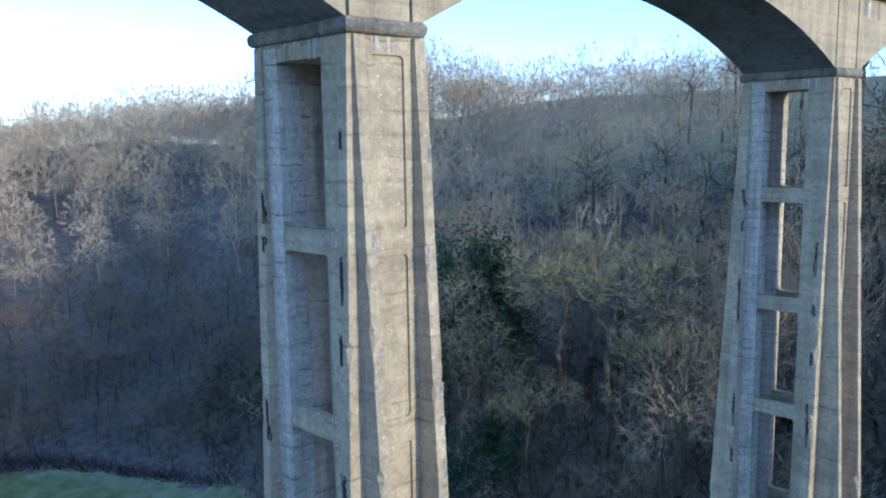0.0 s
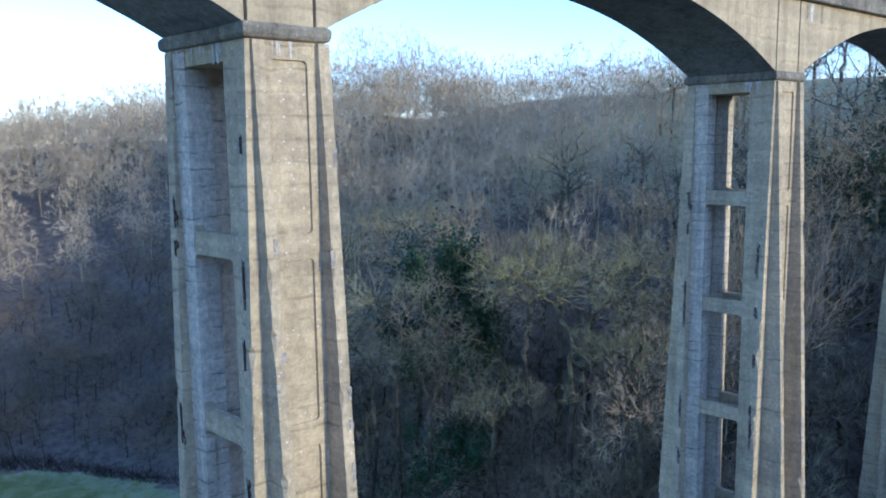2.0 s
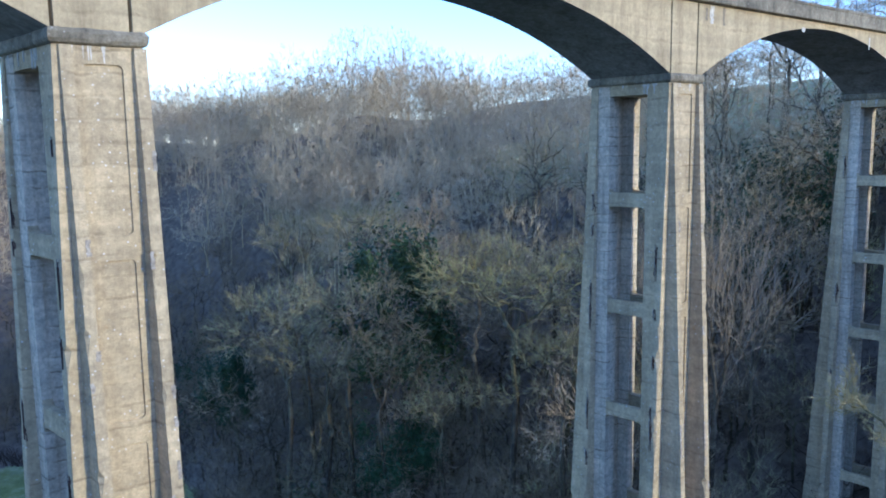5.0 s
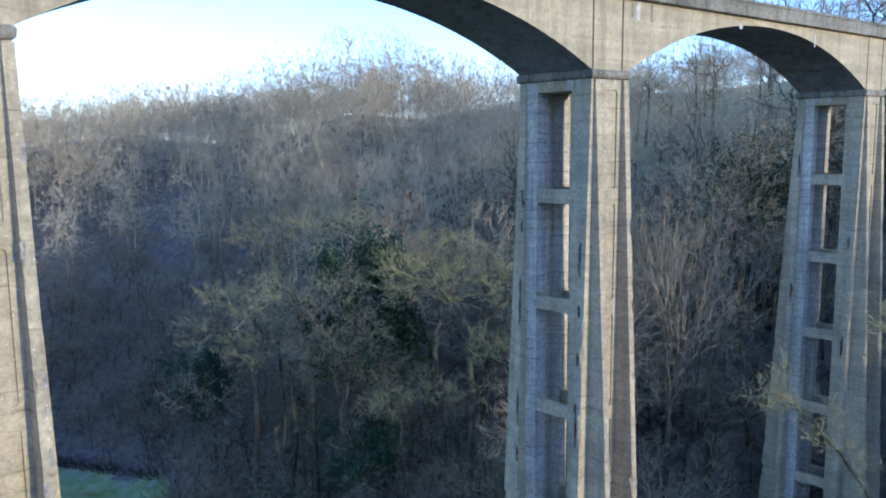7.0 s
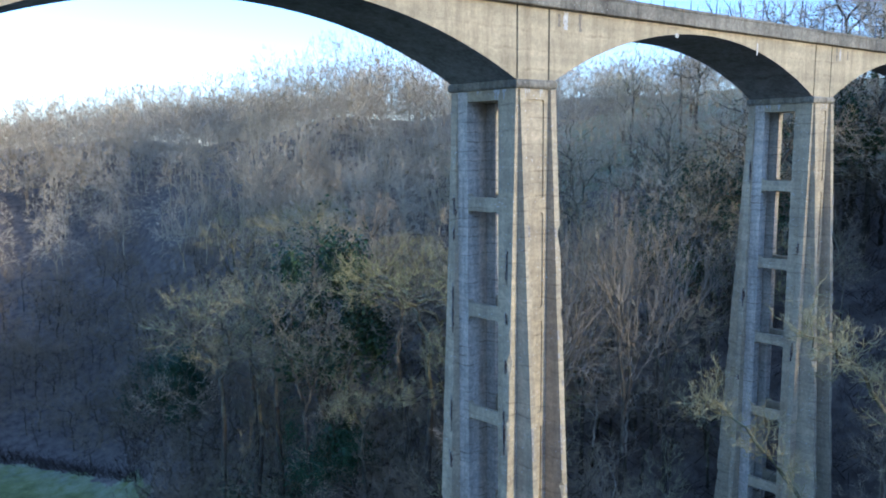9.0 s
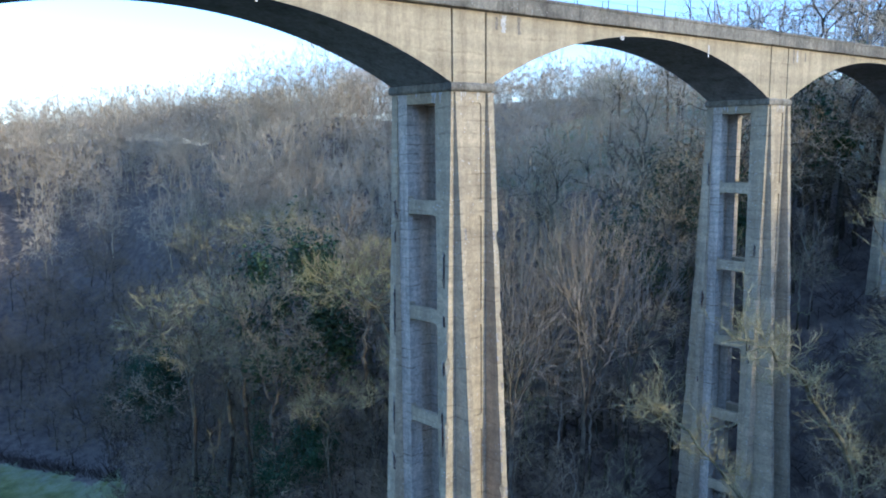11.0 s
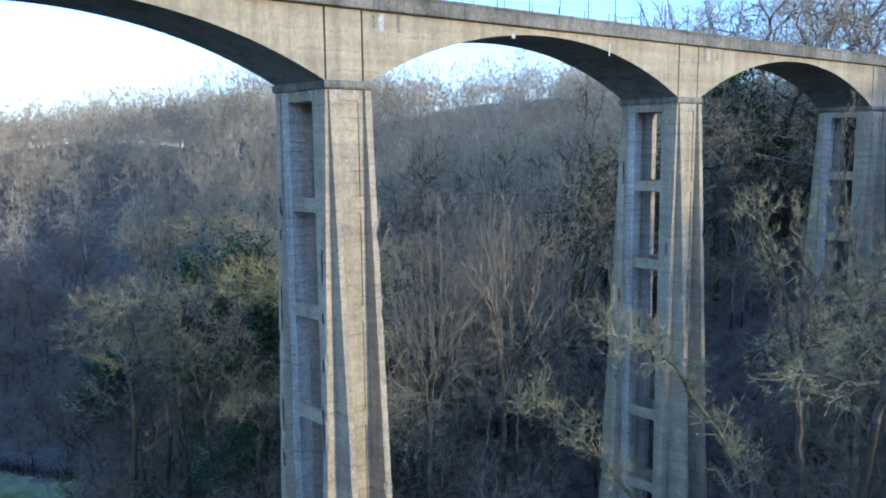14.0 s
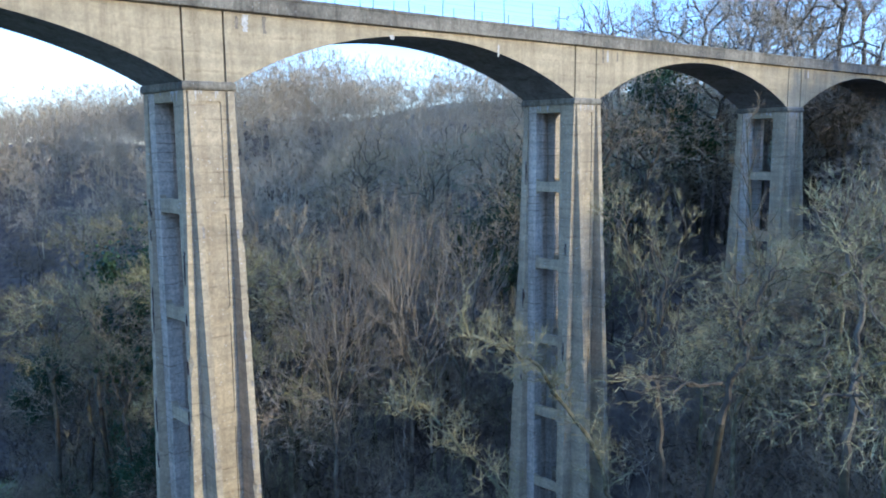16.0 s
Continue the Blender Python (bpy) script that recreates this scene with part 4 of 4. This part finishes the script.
def reaching_limb(points, radius, seed):
    """One long crooked limb with side branches and twigs, as its own low tree on a slanting stem."""
    rng = random.Random(seed)
    tv, tf, cv, cf = [], [], [], []
    pts = [Vector(p) for p in points]
    fine = []
    for p, q in zip(pts, pts[1:]):
        for k in range(4):
            fine.append(p.lerp(q, k / 4) + Vector((rng.gauss(0, 0.13), rng.gauss(0, 0.13), rng.gauss(0, 0.13))) * (1 if fine else 0))
    fine.append(pts[-1])

    def tube(vs, fs, line, r0, r1, n):
        base, k = len(vs), len(line)
        for i, p in enumerate(line):
            q = (line[min(i + 1, k - 1)] - line[max(i - 1, 0)]).normalized()
            s = q.orthogonal().normalized()
            c = q.cross(s)
            r = r0 + (r1 - r0) * i / (k - 1)
            for j in range(n):
                t = 2 * math.pi * j / n
                vs.append(tuple(p + (s * math.cos(t) + c * math.sin(t)) * r))
        for i in range(k - 1):
            for j in range(n):
                a, b = base + i * n + j, base + i * n + (j + 1) % n
                fs.append((a, b, b + n, a + n))

    def grow(p, d, length, r, level):
        line = [p.copy()]
        for _ in range(5):
            d = (d + Vector((rng.gauss(0, 0.34), rng.gauss(0, 0.34), rng.gauss(0.1, 0.3)))).normalized()
            line.append(line[-1] + d * length / 5)
        tube(cv, cf, line, r, r * 0.35, 4 if level < 2 else 3)
        if level < 3:
            for _ in range(7 if level == 1 else 5):
                k = rng.uniform(0.6, 4.9)
                q = line[int(k)].lerp(line[int(k) + 1], k - int(k))
                w = (line[int(k) + 1] - line[int(k)]).normalized()
                side = w.orthogonal().normalized()
                side.rotate(Matrix.Rotation(rng.uniform(0, 6.28), 3, w))
                grow(q, (w * 0.6 + side + Vector((0, 0, 0.25))).normalized(), length * rng.uniform(0.4, 0.62), r * 0.6, level + 1)

    tube(tv, tf, fine, radius, radius * 0.18, 8)
    n = len(fine)
    for i in range(n // 3, n - 1):
        for _ in range(2):
            w = (fine[i + 1] - fine[i]).normalized()
            side = w.orthogonal().normalized()
            side.rotate(Matrix.Rotation(rng.uniform(0, 6.28), 3, w))
            grow(fine[i].lerp(fine[i + 1], rng.random()), (w * 0.5 + side + Vector((0, 0, 0.35))).normalized(), rng.uniform(0.9, 2.2), radius * 0.2, 1)
    return data_mesh("trunk", (tv, tf), BARK_MOSS), data_mesh("crown", (cv, cf), TWIG_MOSS)


base_z = ground_z(47.5, 4.5)
for seed, line in ((71, ((47.5, 4.5, base_z - 0.5), (46.6, 5.0, 9.0), (45.7, 4.9, 15.0), (44.7, 5.1, 17.8), (42.9, 5.9, 20.6), (42.3, 6.7, 22.2), (40.4, 6.6, 23.0), (38.2, 6.4, 23.8))),
                   (72, ((46.9, 6.4, base_z - 0.5), (45.2, 7.4, 9.0), (43.0, 8.6, 14.5), (40.6, 9.3, 17.6), (39.6, 10.6, 19.0), (38.4, 11.4, 19.8)))):
    plant(reaching_limb(line, 0.15, seed), 0, 0, 1.0, 0, "slanting mossy tree reaching towards the viaduct with one long limb", "mossy trees", z=0.0)


# single trees that stand out of the wood
FAN = [crown_meshes(610 + i, (0.2, 0.0, 6.0), ((0, 0, 19.5, 3.4, 4.6), (3.0, 0.8, 17.5, 2.6, 4.0), (-3.2, 0.6, 17.0, 2.6, 4.2), (0.4, -2.8, 16.0, 2.4, 4.4), (4.8, -0.8, 14.0, 1.9, 3.0), (-4.9, -1.2, 13.5, 1.9, 3.0), (0.2, 3.2, 15.0, 2.2, 3.6)), 470, twig=0.0115, hairs=4, hair=0.95, hair_w=0.009, crook=0.06, rise=0.5, share=(0.16, 0.3), girth=1.0, taper=0.42, bark_from=14, inner=0.03, twigs=BARK_ASH)
       for i in range(2)]
for k, (x, y, top, turn) in enumerate(((46.8, 23.0, 30.4, 0.6), (51.3, 23.0, 29.8, 2.0), (42.4, 24.8, 27.6, 3.3), (48.8, 28.5, 29.5, 4.1))):
    plant(FAN[k % 2], x, y, (top - ground_z(x, y)) / 24.0, turn, "tall pale bare tree with upright branches behind the viaduct", "upright trees")
BROAD = [crown_meshes(630 + i, (0.8, -0.5, 10.5), flat_crown(680 + i, 20, 5.8), 460, twig=0.0125, hairs=5, hair=0.6, hair_w=0.010, crook=0.2, rise=0.25, girth=0.95, taper=0.41, bark_from=9, inner=0.25, twigs=TWIG_OLIVE) for i in range(3)]
for k, (x, y, top, turn) in enumerate(((37.6, 32.6, 26.6, 1.0), (34.6, 42.6, 18.6, 3.0), (33.4, 46.6, 23.6, 4.6), (31.4, 48.6, 18.8, 0.4), (36.0, 58.6, 26.6, 2.1), (30.2, 52.6, 22.0, 5.4), (39.4, 53.0, 28.6, 0.2), (40.5, 38.5, 26.0, 3.7), (38.6, 28.0, 21.0, 1.8), (36.6, 38.0, 16.0, 2.6), (43.0, 33.0, 25.5, 5.9))):
    plant(BROAD[k % 3], x, y, (top - ground_z(x, y)) / 20.0, turn, "broad moss-yellow bare tree with spreading crown", "broad trees")


SLIM = tree_meshes(620, 24, 3.2, 0.3, limbs=14, kids=(6, 5, 5), twig=0.011, sides=(8, 5, 3), up=1.1, droop=-0.04, thick=0.006, single=False, crook=0.14, bend=0.2, reach=0.7, bark=BARK_MOSS)
plant(SLIM, 66.0, 9.0, 1.0, 0.0, "slender pale young tree standing before the viaduct", z=ground_z(66.0, 9.0))


# low trees under the broad crowns
rng = random.Random(58)
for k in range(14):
    plant(DARK[k % 3], rng.uniform(30.5, 41), rng.uniform(26, 46), rng.uniform(0.75, 1.1), rng.uniform(0, 6.28), "low bare tree under taller trees, red-brown twigs darkened for shade", "low trees")

# undergrowth trees that fill the wood below the crowns
rng = random.Random(59)
made = 0
while made < 150:
    x, y = (rng.uniform(28, 56), rng.uniform(21, 66)) if made < 90 else (rng.uniform(36, 70), rng.uniform(-10, 13))
    if hill_u(x, y) < 33 or in_field(x, y) or not clear_of_viaduct(x, y, 4.0):
        continue
    made += 1
    plant(UNDER[made % 3], x, y, rng.uniform(0.8, 1.4), rng.uniform(0, 6.28), "low bushy thicket tree on the woodland floor, twigs darkened for shade", "thicket trees", "thicket_tree")

# thickets on the bank where the viaduct runs into the hillside
for k in range(34):
    x, y = rng.uniform(82, 114), rng.uniform(20.5, 30) if k % 3 else rng.uniform(5, 11.5)
    plant(UNDER[k % 3], x, y, rng.uniform(1.3, 2.1), rng.uniform(0, 6.28), "low bushy thicket tree on the bank by the far arches, twigs darkened for shade", "thicket trees", "thicket_tree")

# low trees near the far arches, their shade put into the twig colour
rng = random.Random(57)
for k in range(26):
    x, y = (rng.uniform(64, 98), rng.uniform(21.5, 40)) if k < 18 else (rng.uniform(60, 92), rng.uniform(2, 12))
    plant(DARK[k % 3], x, y, rng.uniform(0.7, 1.1), rng.uniform(0, 6.28), "low bare tree near the far arches, red-brown twigs darkened for shade", "low trees")

# thin young trees and saplings low beside the piers
YOUNG = [crown_meshes(640 + i, (0.1, 0.0, h * 0.14), round_crown(660 + i, h, r, 0.12), 150, twig=0.0095, hairs=5, hair=0.7, hair_w=0.009, crook=0.11, rise=0.4, sides=(6, 4), girth=1.1, taper=0.42, bark_from=3, limbs=lb, twigs=tw)
         for i, (h, r, tw, lb) in enumerate(((11, 3.4, TWIG, BARK_ASH), (9, 3.0, TWIG_MOSS, BARK_MOSS), (13, 3.8, TWIG, BARK_PALE)))]
rng, made = random.Random(52), 0
while made < 46:
    x, y = (rng.uniform(37, 54), rng.uniform(20.5, 33)) if made < 22 else (rng.uniform(48, 70), rng.uniform(-6, 12.5)) if made < 38 else (rng.uniform(58, 72), rng.uniform(20.5, 30))
    made += 1
    plant(YOUNG[made % 3], x, y, rng.uniform(0.75, 1.25), rng.uniform(0, 6.28), "thin young bare tree with fine pale twigs", "young trees", "young_tree")


# single trees on the edge of the hill pasture
for x, y, k, size in ((101.0, 58.0, 0, 0.95), (106.0, 74.0, 3, 0.9), (112.0, 66.0, 5, 0.85), (108.0, 54.0, 1, 0.9), (116.0, 72.0, 3, 0.9), (118.0, 62.0, 5, 0.8), (120.0, 50.0, 1, 0.85), (103.0, 66.0, 2, 0.8), (110.0, 79.0, 4, 0.9), (124.0, 76.0, 0, 0.8), (126.0, 66.0, 2, 0.75)):
    plant(MID[k], x, y, size, y, "bare tree standing open at the edge of the hill pasture", "pasture trees")

# tall trees by the far end of the viaduct
# the last six are extras, mostly out of view, to shade the fourth pier
for x, y, k, size in ((84.0, 26.0, 5, 1.25), (90.0, 33.0, 1, 1.35), (97.0, 27.0, 3, 1.4), (104.0, 36.0, 5, 1.3), (88.0, 42.0, 1, 1.3), (110.0, 26.0, 3, 1.35), (80.0, 24.5, 0, 1.2), (72.0, 25.0, 2, 1.15), (66.0, 25.5, 4, 1.1), (75.0, 31.0, 0, 1.25), (94.0, 23.5, 2, 1.4), (101.0, 24.0, 4, 1.45), (100.0, 45.0, 0, 1.4), (114.0, 40.0, 2, 1.3), (83.0, 6.0, 0, 0.8), (89.0, 4.0, 3, 0.8), (95.0, 7.5, 1, 0.8), (78.5, 3.0, 4, 0.9), (101.0, 4.0, 5, 0.8), (71.0, 4.5, 2, 0.9), (86.0, 23.0, 2, 1.0), (92.5, 27.5, 4, 1.1), (107.0, 30.0, 0, 1.2), (97.0, 34.0, 2, 1.2), (105.0, 22.5, 0, 1.1), (112.0, 33.0, 4, 1.2), (81.0, 0.0, 1, 1.05), (85.0, -4.0, 5, 1.05), (88.0, 1.5, 3, 1.1), (91.0, -6.0, 0, 1.1), (83.5, 5.0, 4, 1.1), (95.0, -1.0, 2, 1.1)):
    plant(TALL[k % 3], x, y, size * (1.2 if y > 20 else 1.0), x, "tall bare tree beside the far end of the viaduct", "tall trees")


# ivy-clad trees
def ivy_mesh(seed, height, radius, count, low=0.58):
    rng = random.Random(seed)
    v, f = [], []
    blobs = [(rng.gauss(0, radius * 0.85), rng.gauss(0, radius * 0.85), rng.uniform(low, 1.0) * height, rng.uniform(0.25, 0.7) * radius) for _ in range(26)]
    for _ in range(count):
        bx, by, bz, br = blobs[rng.randrange(26)]
        d = Vector((rng.gauss(0, 1), rng.gauss(0, 1), rng.gauss(0, 1))).normalized()
        p = Vector((bx, by, bz)) + Vector((d.x, d.y, d.z * 1.7)) * br * (0.25 + abs(rng.gauss(0, 0.6)))
        nrm = (d + Vector((rng.gauss(0, 0.5), rng.gauss(0, 0.5), rng.gauss(0.2, 0.5)))).normalized()
        s = nrm.orthogonal().normalized()
        s.rotate(Matrix.Rotation(rng.uniform(0, 6.28), 3, nrm))
        c, w = nrm.cross(s), rng.uniform(0.07, 0.15)
        k = len(v)
        v.extend((tuple(p - s * w), tuple(p - c * w * 0.8 + nrm * w * 0.25), tuple(p + s * w * 1.2), tuple(p + c * w * 0.8 + nrm * w * 0.25)))
        f.append((k, k + 1, k + 2, k + 3))
    return data_mesh("ivy", (v, f), IVY)


IVIES = [ivy_mesh(40, 15, 2.0, 9000), ivy_mesh(41, 12, 2.4, 9000)]
for k, (x, y, size, turn) in enumerate(((38.6, 45.5, 1.42, 0.4), (36.2, 43.4, 0.8, 2.2), (33.0, 70.0, 0.9, 1.0), (68.0, 30.0, 1.15, 4.0), (78.0, 27.5, 1.2, 2.0), (61.0, 31.0, 1.0, 5.0))):
    t = plant((*MID[(k * 2) % 6], IVIES[k % 2]), x, y, size, turn, "bare tree thickly hung with dark green ivy", "ivy-clad trees", "ivy_tree")

# dark evergreen shrubs at the foot of the wood
SHRUBS = []
for seed in (45, 46, 47):
    me = ivy_mesh(seed, 4.2, 1.9, 1500, 0.2)
    me.name = "foliage"
    stem = data_mesh("stem", tree_shape(seed, 5, 1.5, 0.2, 6, (2, 1, 1), sides=(5, 4, 3))[0], BARK)
    SHRUBS.append((stem, me))
rng = random.Random(33)
made = 0
while made < 9:
    x, y = rng.uniform(26, 50), rng.uniform(22, 100)
    if not 32.5 < hill_u(x, y) < 42 or in_field(x, y) or y > field_edge(x) + 4 and x < 24:
        continue
    sh = plant(SHRUBS[made % 3], x, y, rng.uniform(0.9, 1.7), rng.uniform(0, 6.28), "dense dark evergreen shrub at the foot of the wood", "evergreen shrubs", "evergreen_shrub")
    sh["category"] = "shrub"
    made += 1

# far woods across the valley and on the ridge, past counting: one mesh
FAR = [crown_tree(300 + i, (0, 0, 1.0), round_crown(350 + i, 13, 5.8, 0.03), 90, twig=0.02, hairs=10, hair=1.05, hair_w=0.022, crook=0.1, sides=(4, 3), girth=0.9, taper=0.38) for i in range(4)]
far = []
rng = random.Random(8)
grid = [(i * 8.8, 24 + j * 8.8) for j in range(0, 42) for i in range(-30, 40)] + [(-30 + i * 6.0, 196 + j * 7.0) for j in range(0, 8) for i in range(0, 24)] + [(36 + i * 6.5, 146 + j * 6.5) for j in range(0, 7) for i in range(0, 12)]
for gx, gy in grid:
    if gy < 262:
        x, y = gx + rng.uniform(-3.4, 3.4), gy + rng.uniform(-3.4, 3.4)
        u = hill_u(x, y)
        if x < 2 or x > 168 or y > 245 or (y > 156 and x > 114):
            continue
        if (34 <= u <= 112 and y <= 108) or (-3 < x < 109 and 103 < y < 139) or y < field_edge(x) + 2 and u < 34 or (u > 97 and 15 < y < 78) or not clear_of_viaduct(x, y):
            continue
        if ground_z(x, y) < 5 and y < 150:
            continue
        far.append((rng.randrange(4), x, y, rng.uniform(0.8, 1.15) * (1.3 if y > 165 else 1.0), rng.uniform(0, 6.28)))
for x0, x1, y0, y1, count in ((52, 104, 194, 236, 60), (76, 96, 120, 140, 26), (114, 160, 104, 144, 48)):
    for k in range(count):
        far.append((rng.randrange(4), rng.uniform(x0, x1), rng.uniform(y0, y1), rng.uniform(0.4, 0.75), rng.uniform(0, 6.28)))
joined_trees("far_woods", FAR, far, (TWIG, TWIG_FAR_HAZE), "distant bare winter woodland covering the hillsides")

# brown undergrowth on the woodland floor, past counting: one mesh
v, f = [], []
rng = random.Random(9)
for _ in range(1500):
    x, y = rng.uniform(24, 100), rng.uniform(-10, 108)
    if hill_u(x, y) < 32 or in_field(x, y):
        continue
    z, tall = ground_z(x, y), rng.uniform(1.5, 4.5)
    for _ in range(34):
        t, out = rng.uniform(0, 6.28), rng.uniform(0.2, 0.9)
        d = Vector((math.cos(t) * out, math.sin(t) * out, 1)).normalized()
        p = Vector((x + rng.gauss(0, 0.8), y + rng.gauss(0, 0.8), z - 0.2)) + d * rng.uniform(0, tall * 0.6)
        d = (d + Vector((rng.gauss(0, 0.4), rng.gauss(0, 0.4), rng.gauss(0, 0.3)))).normalized()
        s = d.orthogonal().normalized()
        w, k = rng.uniform(0.02, 0.045), len(v)
        v.extend((tuple(p - s * w), tuple(p + s * w), tuple(p + d * tall * rng.uniform(0.4, 0.8))))
        f.append((k, k + 1, k + 2))
for k in range(2600):
    x = rng.uniform(-20, 30)
    y = field_edge(x) + rng.uniform(0, 3.5)
    d = Vector((rng.gauss(0, 0.6), rng.gauss(0, 0.6), 1)).normalized()
    p = Vector((x, y, ground_z(x, y) - 0.1))
    s, w, k = d.orthogonal().normalized(), rng.uniform(0.03, 0.06), len(v)
    v.extend((tuple(p - s * w), tuple(p + s * w), tuple(p + d * rng.uniform(0.8, 2.6))))
    f.append((k, k + 1, k + 2))
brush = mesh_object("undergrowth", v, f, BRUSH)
tagged(brush, "tangled brown undergrowth on the woodland floor, darkened for its shade", "undergrowth", kind="stuff")
